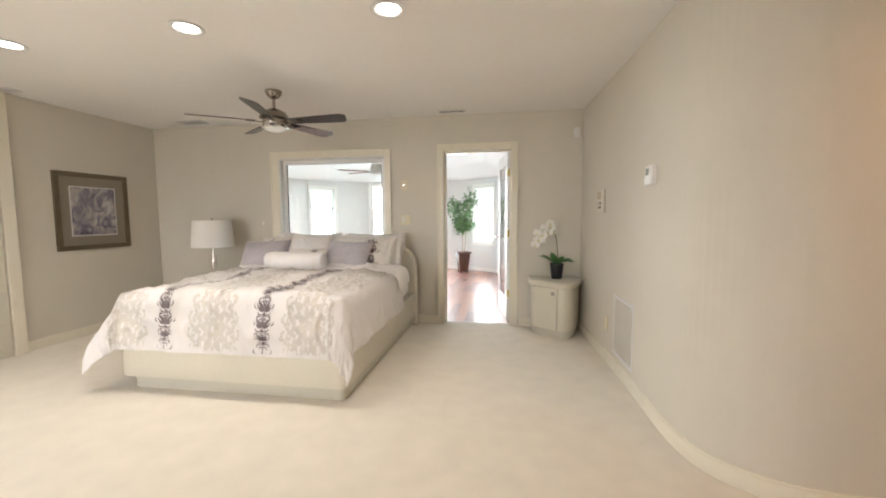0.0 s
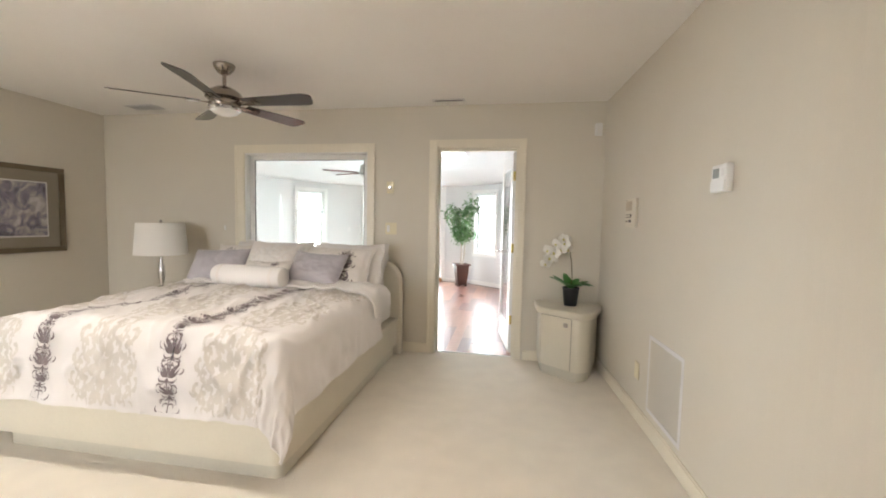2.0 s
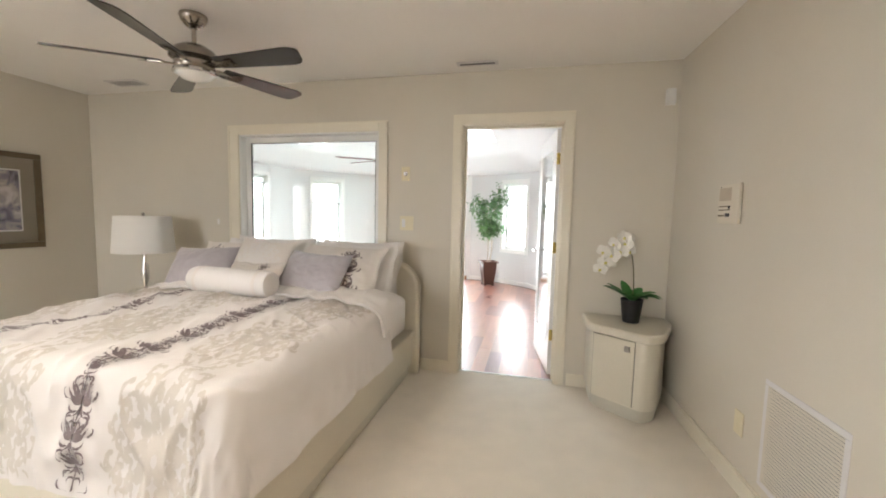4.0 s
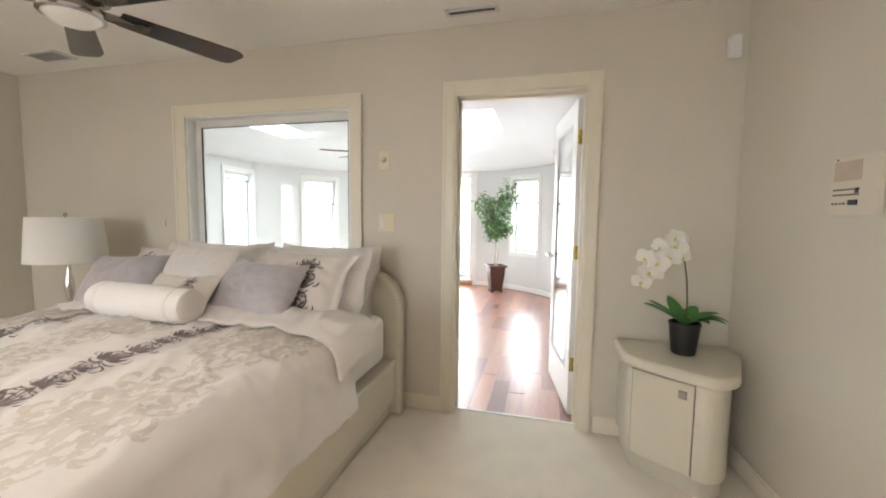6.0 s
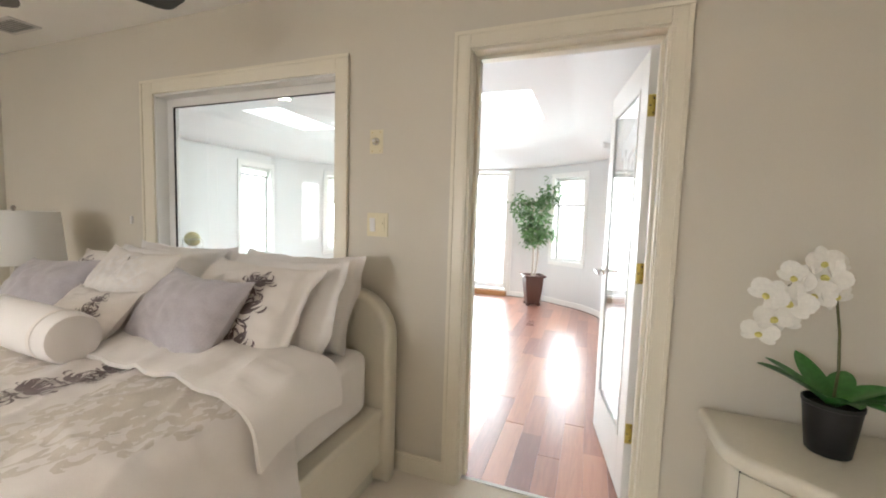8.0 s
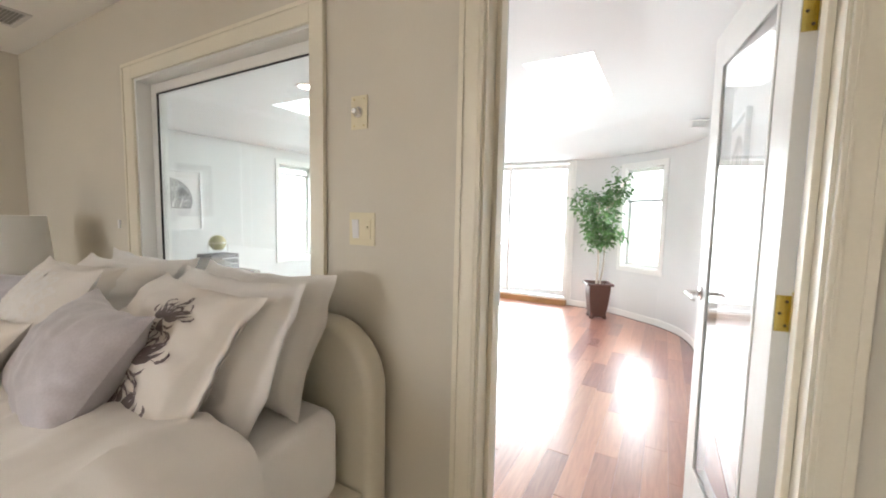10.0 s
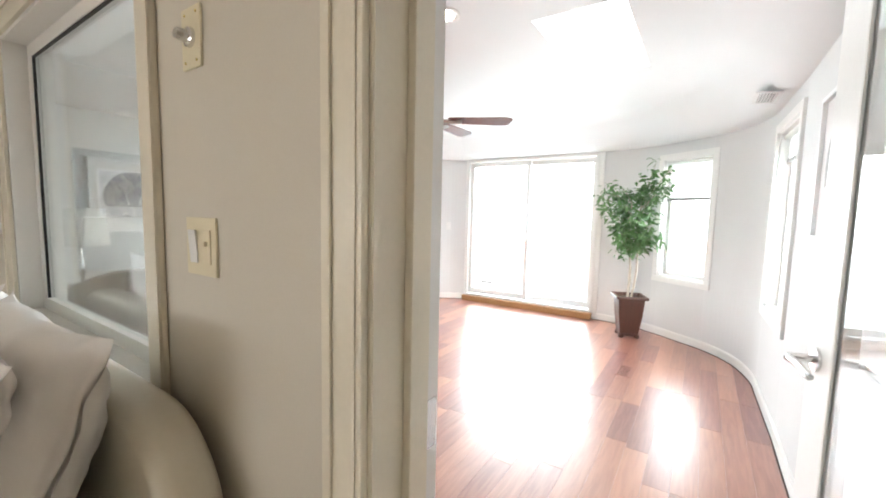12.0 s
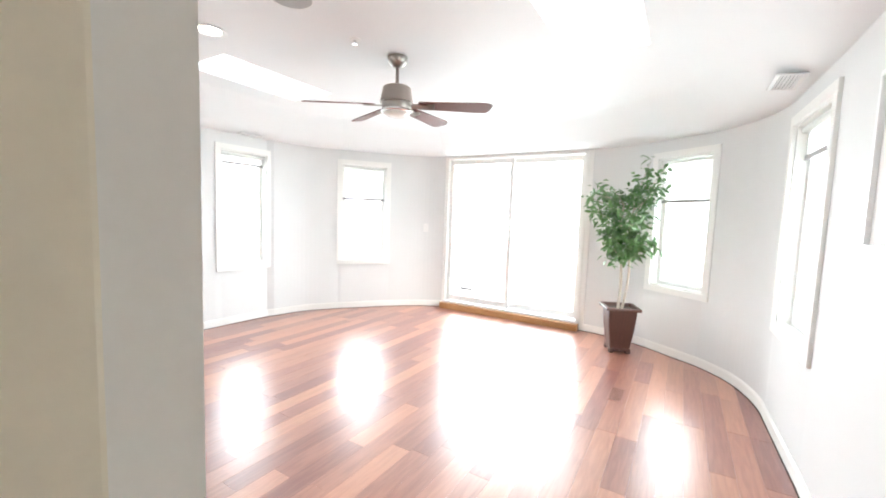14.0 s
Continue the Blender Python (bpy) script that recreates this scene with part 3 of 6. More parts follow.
# sliding glass door to the outside
sl = thing("door_2", pose(-1.58, 9.85, 0), "white framed sliding glass door above a wooden threshold", "sliding door", kind="structure")
bm = bmesh.new()
for x0, x1, z0, z1 in ((-0.955, -0.915, 0.10, 2.09), (0.915, 0.955, 0.10, 2.09), (-0.955, 0.955, 2.0905, 2.125)):
    add_box(bm, x0, x1, -0.02, 0.14, z0, z1, 0.003)
part("frame", bm, M["white_trim"], sl)
for name, x0, x1, y in (("sliding_panel", -0.914, 0.03, 0.03), ("fixed_panel", -0.03, 0.914, 0.085)):
    bm = bmesh.new()
    for q in ((x0, x0 + 0.055, 0.11, 2.085), (x1 - 0.055, x1, 0.11, 2.085), (x0 + 0.0555, x1 - 0.0555, 2.02, 2.085), (x0 + 0.0555, x1 - 0.0555, 0.11, 0.19)):
        add_box(bm, q[0], q[1], y, y + 0.04, q[2], q[3], 0.003)
    pl = part(name, bm, M["white_trim"], sl)
    pn = part("pane", box(x0 + 0.055, x1 - 0.055, y + 0.016, y + 0.024, 0.19, 2.02), M["pane"], pl)
    pn.visible_shadow = False
    if name == "sliding_panel":
        part("pull_handle", box(-0.012, 0.012, y - 0.022, y - 0.001, 1.10, 1.26, 0.005), M["grille"], pl)
        part("vent_plate", box(x0 + 0.22, x0 + 0.40, y + 0.002, y + 0.014, 0.285, 0.315, 0.002), M["blind_bar"], pl, "small grey vent plate")
part("track", box(-0.955, 0.955, -0.03, 0.14, 0.081, 0.0995, 0.003), M["grille"], sl, "grey aluminium track")
part("threshold", box(-0.955, 0.955, -0.10, 0.14, 0.0, 0.080, 0.004), M["sill_wood"], sl, "honey brown wooden threshold")
bm = bmesh.new()
for x0, x1, z0, z1 in ((-1.01, -0.956, 0.0, 2.127), (0.956, 1.01, 0.0, 2.127)):
    add_box(bm, x0, x1, -0.018, 0.003, z0, z1, 0.003)
part("casing", bm, M["white_trim"], sl)
area_lamp("door_daylight", (-1.58, 10.02, 1.1), (-1.58, 0, 1.1), 1.8, 1.95, SKY_WATTS * 3.5, DAY)

# doorway between the rooms
dw = thing("door_1", pose(0, 0, 0), "cream painted doorway with an open white glazed door", "door", kind="structure")
bm = bmesh.new()
x0, x1, zt = DOOR[0], DOOR[1], DOOR[3]
for a, b, c, d in ((x0 - 0.060, x0 + 0.014, 0.0, zt + 0.058), (x1 - 0.014, x1 + 0.055, 0.0, zt + 0.058), (x0 + 0.0145, x1 - 0.0145, zt - 0.014, zt + 0.058)):
    add_box(bm, a, b, WALL_Y - 0.015, WALL_Y - 0.0005, c, d, 0.004)
for a, b, c, d in ((x0 - 0.062, x0 - 0.044, 0.0, zt + 0.042), (x1 + 0.039, x1 + 0.057, 0.0, zt + 0.042), (x0 - 0.062, x1 + 0.057, zt + 0.0425, zt + 0.060)):
    add_box(bm, a, b, WALL_Y - 0.021, WALL_Y - 0.0155, c, d, 0.003)
for a, b, c, d in ((x0 - 0.004, x0 + 0.004, 0.0, zt - 0.005), (x1 - 0.004, x1 + 0.004, 0.0, zt - 0.005), (x0 - 0.004, x1 + 0.004, zt - 0.0045, zt + 0.0035)):
    add_box(bm, a, b, WALL_Y - 0.018, WALL_Y - 0.0155, c, d, 0.0015)
part("casing", bm, M["trim"], dw, "stepped cream casing")
bm = bmesh.new()
add_box(bm, x0, x0 + 0.018, WALL_Y, WALL_Y + 0.122, 0.0, zt - 0.0185)
add_box(bm, x1 - 0.018, x1, WALL_Y, WALL_Y + 0.122, 0.0, zt - 0.0185)
add_box(bm, x0, x1, WALL_Y, WALL_Y + 0.122, zt - 0.018, zt)
for a, b, c, d in ((x0 + 0.0182, x0 + 0.0215, 0.0, zt - 0.022), (x1 - 0.0215, x1 - 0.0182, 0.0, zt - 0.022), (x0 + 0.0182, x1 - 0.0182, zt - 0.0215, zt - 0.0182)):
    add_box(bm, a, b, WALL_Y + 0.001, WALL_Y + 0.018, c, d, 0.0012)
part("jamb", bm, M["trim"], dw)
# The jamb's far strip goes white, daylight on it put into the paint.
bm = bmesh.new()
for a, b, c, d in ((x0, x0 + 0.018, 0.0, zt - 0.0185), (x1 - 0.018, x1, 0.0, zt - 0.0185), (x0, x1, zt - 0.018, zt)):
    add_box(bm, a, b, WALL_Y + 0.1225, SUN_Y + 0.028, c, d)
part("jamb_rebate", bm, M["white_trim"], dw, "rebate painted whiter for the daylight on it")
bm = bmesh.new()
for a, b, c, d in ((x0 + 0.0185, x0 + 0.034, 0.0, zt - 0.034), (x1 - 0.034, x1 - 0.0185, 0.0, zt - 0.034), (x0 + 0.0185, x1 - 0.0185, zt - 0.0335, zt - 0.0185)):
    add_box(bm, a, b, WALL_Y + 0.074, WALL_Y + 0.122, c, d, 0.003)
part("door_stop", bm, M["trim"], dw)
bm = bmesh.new()
for a, b, c, d in ((x0 - 0.070, x0 - 0.0005, 0.0, zt + 0.070), (x1 + 0.0005, x1 + 0.034, 0.0, zt + 0.070), (x0, x1, zt + 0.0005, zt + 0.070)):
    add_box(bm, a, b, SUN_Y + 0.0065, SUN_Y + 0.026, c, d, 0.004)
part("sunroom_casing", bm, M["white_trim"], dw)
part("strike_plate", box(x0 + 0.0182, x0 + 0.0205, WALL_Y + 0.138, WALL_Y + 0.166, 0.90, 0.99, 0.001), M["chrome"], dw, "chrome strike plate")
part("threshold_strip", box(x0 + 0.018, x1 - 0.018, 5.022, 5.044, 0.0, 0.006, 0.002), M["white_trim"], dw, "pale metal threshold strip")

# glazed leaf, swung into the sunroom
leaf = thing("glazed_door_leaf", pose(0.887, 5.130, 0, 0, 0, 98.7), "open white glazed door with chrome lever handles", "door")
W = 0.735
bm = bmesh.new()
for a, b, c, d in ((0.002, 0.118, 0.012, 2.012), (W - 0.112, W, 0.012, 2.012), (0.1185, W - 0.1125, 1.885, 2.012), (0.1185, W - 0.1125, 0.012, 0.27)):
    add_box(bm, a, b, 0.0, 0.036, c, d, 0.002)
part("door_frame", bm, M["white_trim"], leaf)
bm = bmesh.new()
for y0, y1 in ((-0.004, 0.0265), (0.0335, 0.0395)):
    for a, b, c, d in ((0.1185, 0.135, 0.2705, 1.8845), (W - 0.129, W - 0.1125, 0.2705, 1.8845), (0.1355, W - 0.1295, 1.868, 1.8845), (0.1355, W - 0.1295, 0.2705, 0.287)):
        add_box(bm, a, b, y0, y1, c, d, 0.004)
part("glazing_bead", bm, M["white_trim"], leaf)
pn = part("pane", box(0.119, W - 0.113, 0.027, 0.033, 0.271, 1.884), M["pane"], leaf, "clear reflecting glass")
pn.visible_shadow = False
for side in (-1, 1):
    y = 0.0 if side < 0 else 0.036
    hd = part("lever_handle", tube([(W - 0.046, y + side * 0.002, 0.995), (W - 0.046, y + side * 0.050, 0.995), (W - 0.062, y + side * 0.056, 0.995), (W - 0.11, y + side * 0.056, 0.998), (W - 0.165, y + side * 0.050, 0.986)], [0.010, 0.009, 0.009, 0.0085, 0.0075], 12), M["chrome"], leaf, "curved chrome lever", True)
    part("rosette", lathe([(0, 0), (0.030, 0), (0.029, 0.006), (0.013, 0.010), (0, 0.010)], 24, pose(W - 0.046, y, 0.995, 90 if side < 0 else -90)), M["chrome"], hd, "", True)
for z in (1.78, 1.068, 0.345):
    hg = part("hinge", tube([(-0.004, -0.004, z - 0.046), (-0.004, -0.004, z + 0.046)], 0.0065, 12), M["brass"], leaf, "brass butt hinge", True)
    part("hinge_leaf", box(-0.0016, 0.0014, 0.003, 0.034, z - 0.045, z + 0.045, 0.0006), M["brass"], hg)
    part("hinge_finial", lathe([(0, 0), (0.007, 0), (0.009, 0.005), (0.004, 0.012), (0, 0.014)], 10, pose(-0.004, -0.004, z + 0.046)), M["brass"], hg)
    for dz, yy in ((-0.03, 0.012), (0.0, 0.025), (0.03, 0.012)):
        part("screw", lathe([(0, 0), (0.0042, 0), (0.003, 0.0012), (0, 0.0006)], 8, pose(-0.0016, yy, z + dz, 0, -90)), M["frame_bronze"], hg)
    jp = part("hinge_plate", box(x1 - 0.0205, x1 - 0.0182, 5.094, 5.127, z - 0.045, z + 0.045, 0.0006), M["brass"], dw, "brass hinge plate on the jamb")
    for dz, yy in ((-0.03, 5.116), (0.0, 5.104), (0.03, 5.116)):
        part("screw", lathe([(0, 0), (0.0042, 0), (0.003, 0.0012), (0, 0.0006)], 8, pose(x1 - 0.0205, yy, z + dz, 0, -90)), M["frame_bronze"], jp)

# interior window over the bed
iw = thing("window_5", pose(0, 0, 0), "interior window in deep cream casing above the bed", "window", kind="structure")
x0, x1, z0, z1 = PARTITION
bm = bmesh.new()
for a, b, c, d in ((x0 - 0.102, x0 + 0.004, z0 - 0.080, z1 + 0.078), (x1 - 0.004, x1 + 0.072, z0 - 0.080, z1 + 0.078), (x0 + 0.0045, x1 - 0.0045, z1 - 0.004, z1 + 0.078), (x0 + 0.0045, x1 - 0.0045, z0 - 0.080, z0 + 0.004)):
    add_box(bm, a, b, WALL_Y - 0.015, WALL_Y - 0.0005, c, d, 0.004)
for a, b, c, d in ((x0 - 0.104, x0 - 0.084, z0 - 0.08, z1 + 0.062), (x1 + 0.056, x1 + 0.074, z0 - 0.08, z1 + 0.062), (x0 - 0.104, x1 + 0.078, z1 + 0.0625, z1 + 0.080)):
    add_box(bm, a, b, WALL_Y - 0.021, WALL_Y - 0.0155, c, d, 0.003)
part("casing", bm, M["trim"], iw, "stepped cream casing")
bm = bmesh.new()
t_ = 0.016
for a, b, c, d in ((x0, x0 + t_, z0, z1), (x1 - t_, x1, z0, z1), (x0 + t_, x1 - t_, z1 - t_, z1), (x0 + t_, x1 - t_, z0, z0 + t_)):
    add_box(bm, a, b, WALL_Y, SUN_Y + 0.006, c, d)
part("jamb", bm, M["white_trim"], iw)
bm = bmesh.new()
for a, b, c, d in ((x0 + t_ + 0.0005, x0 + t_ + 0.05, z0 + t_, z1 - t_), (x1 - t_ - 0.05, x1 - t_ - 0.0005, z0 + t_, z1 - t_), (x0 + t_ + 0.0505, x1 - t_ - 0.0505, z1 - t_ - 0.05, z1 - t_ - 0.0005), (x0 + t_ + 0.0505, x1 - t_ - 0.0505, z0 + t_ + 0.0005, z0 + t_ + 0.05)):
    add_box(bm, a, b, GLASS_Y - 0.018, GLASS_Y + 0.018, c, d, 0.003)
part("window_frame", bm, M["white_trim"], iw)
bm = bmesh.new()
g = (x0 + 0.066, x1 - 0.066, z0 + 0.066, z1 - 0.066)
for a, b, c, d in ((g[0], g[0] + 0.005, g[2], g[3]), (g[1] - 0.005, g[1], g[2], g[3]), (g[0] + 0.005, g[1] - 0.005, g[3] - 0.005, g[3])):
    add_box(bm, a, b, GLASS_Y - 0.014, GLASS_Y - 0.004, c, d)
part("gasket", bm, M["dark"], iw, "thin dark rubber gasket")
pn = part("pane", box(g[0], g[1], GLASS_Y - 0.003, GLASS_Y + 0.003, g[2], g[3]), M["pane_green"], iw, "faintly green glass")
pn.visible_shadow = False

# daylight from the bedroom's west window, and fill added through the assumed south window behind the walker
area_lamp("bedroom_daylight", (-4.62, 0.615, 1.35), (0, 0.615, 1.30), 0.90, 1.08, 3.0, (1.0, 0.97, 0.92))
area_lamp("bedroom_daylight", (-2.0, -2.18, 1.35), (-2.0, 0, 1.30), 1.75, 1.58, 5.6, (1.0, 0.92, 0.86))
for i, x in enumerate((-2.43, -1.09, 0.183)):
    spot_lamp("downlight_lamp", (x, 2.62, TOP - 0.02), 15.0, WARM, 118)
spot_lamp("passage_lamp", (2.95, 1.45, TOP - 0.02), 10.0, (1.0, 0.50, 0.20), 165)

# ---- bedroom things ----


def ceiling_fan(m, lab, blade_mat, body_mat, angles, reach, rod, boxy):
    """Ceiling fan with its blades at the given angles and a lamp bowl; the origin is at the ceiling."""
    t = thing("ceiling_fan", m, lab, "ceiling fan")
    part("canopy", lathe([(0, -0.002), (0.072, -0.002), (0.074, -0.012), (0.066, -0.035), (0.045, -0.062), (0.024, -0.075), (0.0, -0.076)], 32), body_mat, t, "", True)
    part("downrod", lathe([(0.0, -0.07), (0.013, -0.07), (0.013, -rod), (0, -rod)], 16), body_mat, t)
    if boxy:
        prof = [(0, -rod), (0.085, -rod), (0.102, -rod - 0.012), (0.118, -rod - 0.10), (0.121, -rod - 0.115), (0.0, -rod - 0.116)]
    else:
        prof = [(0, -rod), (0.03, -rod), (0.06, -rod - 0.012), (0.105, -rod - 0.04), (0.128, -rod - 0.075), (0.13, -rod - 0.088), (0.118, -rod - 0.094), (0.0, -rod - 0.095)]
    part("motor_housing", lathe(prof, 40), body_mat, t, "", True)
    zb = -rod - (0.135 if boxy else 0.125)
    hub = part("hub", lathe([(0, zb + 0.028), (0.10, zb + 0.028), (0.105, zb + 0.02), (0.105, zb - 0.02), (0.098, zb - 0.03), (0, zb - 0.03)], 40), body_mat, t, "", True)
    part("trim_ring", lathe([(0.098, zb - 0.030), (0.112, zb - 0.032), (0.115, zb - 0.045), (0.10, zb - 0.05), (0.095, zb - 0.04)], 40), M["chrome"], t, "", True)
    part("lamp_bowl", lathe([(0.099, zb - 0.042), (0.094, zb - 0.055), (0.07, zb - 0.074), (0.035, zb - 0.085), (0.0, zb - 0.088)], 32), M["opal"], t, "frosted white glass bowl", True)
    for a in angles:
        mm = pose(0, 0, zb, 0, 0, a) @ pose(0, 0, 0, -14, 0, 0)
        outline = rounded([(0.16, -0.050), (reach - 0.05, -0.072), (reach, -0.045), (reach - 0.03, 0.060), (reach - 0.10, 0.072), (0.16, 0.048)], [0.01, 0.03, 0.02, 0.03, 0.05, 0.01], 5)
        bm = prism(outline, 0.004, 0.011, 0.0015)
        bmesh.ops.transform(bm, matrix=mm, verts=bm.verts)
        bl = part("blade", bm, blade_mat, t)
        bm = prism(rounded([(0.085, -0.022), (0.15, -0.030), (0.235, -0.012), (0.245, 0.0), (0.235, 0.012), (0.15, 0.030), (0.085, 0.022)], [0.0, 0.02, 0.01, 0.008, 0.01, 0.02, 0.0], 4), -0.006, 0.0035, 0.002)
        bmesh.ops.transform(bm, matrix=mm, verts=bm.verts)
        part("blade_arm", bm, body_mat, bl)
    return t


ceiling_fan(pose(-1.27, 3.815, TOP), "bedroom ceiling fan with dark walnut blades and nickel motor", M["blade_dark"], M["nickel_dark"], (-2, 70, 142, 214, 286), 0.715, 0.16, False)

# recessed lights
dl = None
for x in (-2.43, -1.09, 0.183):
    if dl is None:
        dl = thing("downlight", pose(x, 2.62, TOP), "lit recessed ceiling light with a white trim ring", "downlight", "row of downlights")
        part("trim_ring", lathe([(0.066, -0.001), (0.098, -0.001), (0.100, -0.006), (0.094, -0.010), (0.072, -0.007), (0.066, -0.0015)], 40), M["white_plastic"], dl, "", True)
        part("bulb", lathe([(0.0665, -0.0018), (0.05, -0.004), (0, -0.005)], 32), M["lamp_glow"], dl, "glowing warm white bulb", True)
    else:
        copy_thing(dl, pose(x, 2.62, TOP))


def ceiling_register(m, w, h, lab, slats=7, slat_mat="grille"):
    t = thing("ceiling_vent", m, lab, "vent")
    bm = bmesh.new()
    b = 0.022
    for q in ((-w, w, -h, -h + b), (-w, w, h - b, h), (-w, -w + b, -h + b, h - b), (w - b, w, -h + b, h - b)):
        add_box(bm, *q, -0.010, -0.001, 0.002)
    part("frame", bm, M["grille"], t)
    part("backing", box(-w + b, w - b, -h + b, h - b, -0.003, -0.001), M["dark" if slat_mat == "louvre" else "speaker_mesh"], t)
    for i in range(slats):
        y = -h + b + (i + 0.5) * (2 * h - 2 * b) / slats
        part("slat", box(-w + b, w - b, -0.006, 0.006, -0.0008, 0.0008, 0, pose(0, y, -0.008, 48)), M[slat_mat], t)
    return t


ceiling_register(pose(-2.90, 4.72, TOP), 0.16, 0.08, "white metal ceiling vent above the bedside lamp")
# Dark slats paint the shaded slot of this vent.
ceiling_register(pose(0.245, 4.79, TOP), 0.15, 0.035, "narrow white linear ceiling vent near the doorway", 3, "louvre")
ceiling_register(pose(-3.62, 3.36, TOP), 0.13, 0.06, "small white ceiling vent near the built-in drawers", 5)

# bed
BX0, BX1, BY0, BY1 = -2.00, -0.226, 2.835, 4.83
bed = thing("platform_bed", pose(0, 0, 0), "cream lacquered platform bed with rounded headboard", "bed")
part("plinth", prism(rounded([(BX0 + 0.045, BY0 + 0.06), (BX1 - 0.035, BY0 + 0.06), (BX1 - 0.035, BY1), (BX0 + 0.045, BY1)], [0.05, 0.05, 0, 0]), 0.0, 0.105), M["lacquer_shaded"], bed, "recessed cream plinth")
part("bed_box", prism(rounded([(BX0, BY0), (BX1, BY0), (BX1, BY1), (BX0, BY1)], [0.06, 0.06, 0, 0]), 0.106, 0.335), M["lacquer"], bed)
part("bed_rim", soft_prism(rounded([(BX0 - 0.03, BY0 - 0.03), (BX1 + 0.012, BY0 - 0.03), (BX1 + 0.012, BY1), (BX0 - 0.03, BY1)], [0.07, 0.07, 0, 0]), 0.336, 0.375, 0.012), M["lacquer"], bed, "", True)


def headboard():
    w0, w1, h, r = BX0 - 0.03, -0.189, 0.93, 0.23
    out = [(w1, 0.0)]
    for k in range(15):
        a = k / 14 * math.pi / 2
        out.append((w1 - r + r * math.cos(a), h - r + r * math.sin(a)))
    for k in range(15):
        a = math.pi / 2 + k / 14 * math.pi / 2
        out.append((w0 + r + r * math.cos(a), h - r + r * math.sin(a)))
    out.append((w0, 0.0))
    bm = soft_prism(out, 0.0, 0.105, 0.030)
    bmesh.ops.transform(bm, matrix=pose(0, 4.937, 0, 90, 0, 0), verts=bm.verts)
    return bm


part("headboard", headboard(), M["lacquer"], bed, "thick cream headboard with rounded corners", True)
part("mattress", soft_prism(rounded([(-1.90, 2.90), (-0.265, 2.90), (-0.265, 4.80), (-1.90, 4.80)], [0.08] * 4), 0.376, 0.665, 0.05), M["sheet"], bed, "mattress in a white fitted sheet", True)

# duvet: a sheet of cloth laid over the mattress and hanging at foot and sides
DX0, DX1, DY0, DY1 = -1.99, -0.218, 2.845, 4.22
TOPZ = 0.728


def duvet_point(s, t):
    """s across the bed and t along it, in metres of cloth, to a place."""
    r = 0.10
    right, left = DX1 - r * 0.9, DX0 + r * 0.6
    foot = DY0 + r * 0.7
    a = max(0.0, s - right) if s > right else max(0.0, left - s)
    sgn = 1.0 if s > right else -1.0
    b = max(0.0, foot - t)
    over = math.hypot(a, b)
    x, y = min(max(s, left), right), max(t, foot)
    drop, out, ux, uy = 0.0, 0.0, 0.0, 0.0
    if over > 1e-6:
        ux, uy = a / over, b / over
        flare = (0.13 if sgn > 0 else 0.58) * ux * ux + 0.15 * uy * uy
        q = r * math.pi / 2
        if over < q:
            g = over / r
            out, drop = r * math.sin(g), r * (1 - math.cos(g))
        else:
            out, drop = r + (over - q) * flare, r + (over - q) * math.sqrt(1 - flare * flare)
        hang = min(1.0, drop / 0.25)
        out += hang * (0.022 * noise.noise(Vector((s * 4.5, 4.0, t * 4.5))) + 0.010 * noise.noise(Vector((s * 12.0, 1.0, t * 12.0))))
        out += 0.03 * hang * 4 * ux * ux * uy * uy
        x += sgn * ux * out
        y -= uy * out
    z = TOPZ - drop
    flat = max(0.0, 1 - drop / 0.12)
    nz = noise.noise(Vector((s * 2.3, t * 2.3, 0.3)))
    z += flat * (0.028 * nz + 0.012 * noise.noise(Vector((s * 6, t * 6, 2.0))) + 0.03 * math.sin(math.pi * min(1, max(0, (s - DX0) / (DX1 - DX0)))))
    fine = 0.005 * noise.noise(Vector((s * 15, t * 15, 5.0)))
    ridge = 1 - abs(noise.noise(Vector((s * 3.4 + 2, t * 2.2 + 0.8 * s, 8.0)))) * 6
    fine += 0.014 * max(0.0, ridge)
    pull = 1 - abs(noise.noise(Vector((s * 7.0 + 3.0 * t, t * 3.2 - 2.0 * s, 12.0)))) * 5
    fine += 0.011 * max(0.0, pull)
    return Vector((x, y - fine * uy, z + fine * (1 - 0.8 * min(1.0, drop / 0.1))))


S0, S1, T0, T1 = DX0 - 0.42, DX1 + 0.345, DY0 - 0.385, DY1


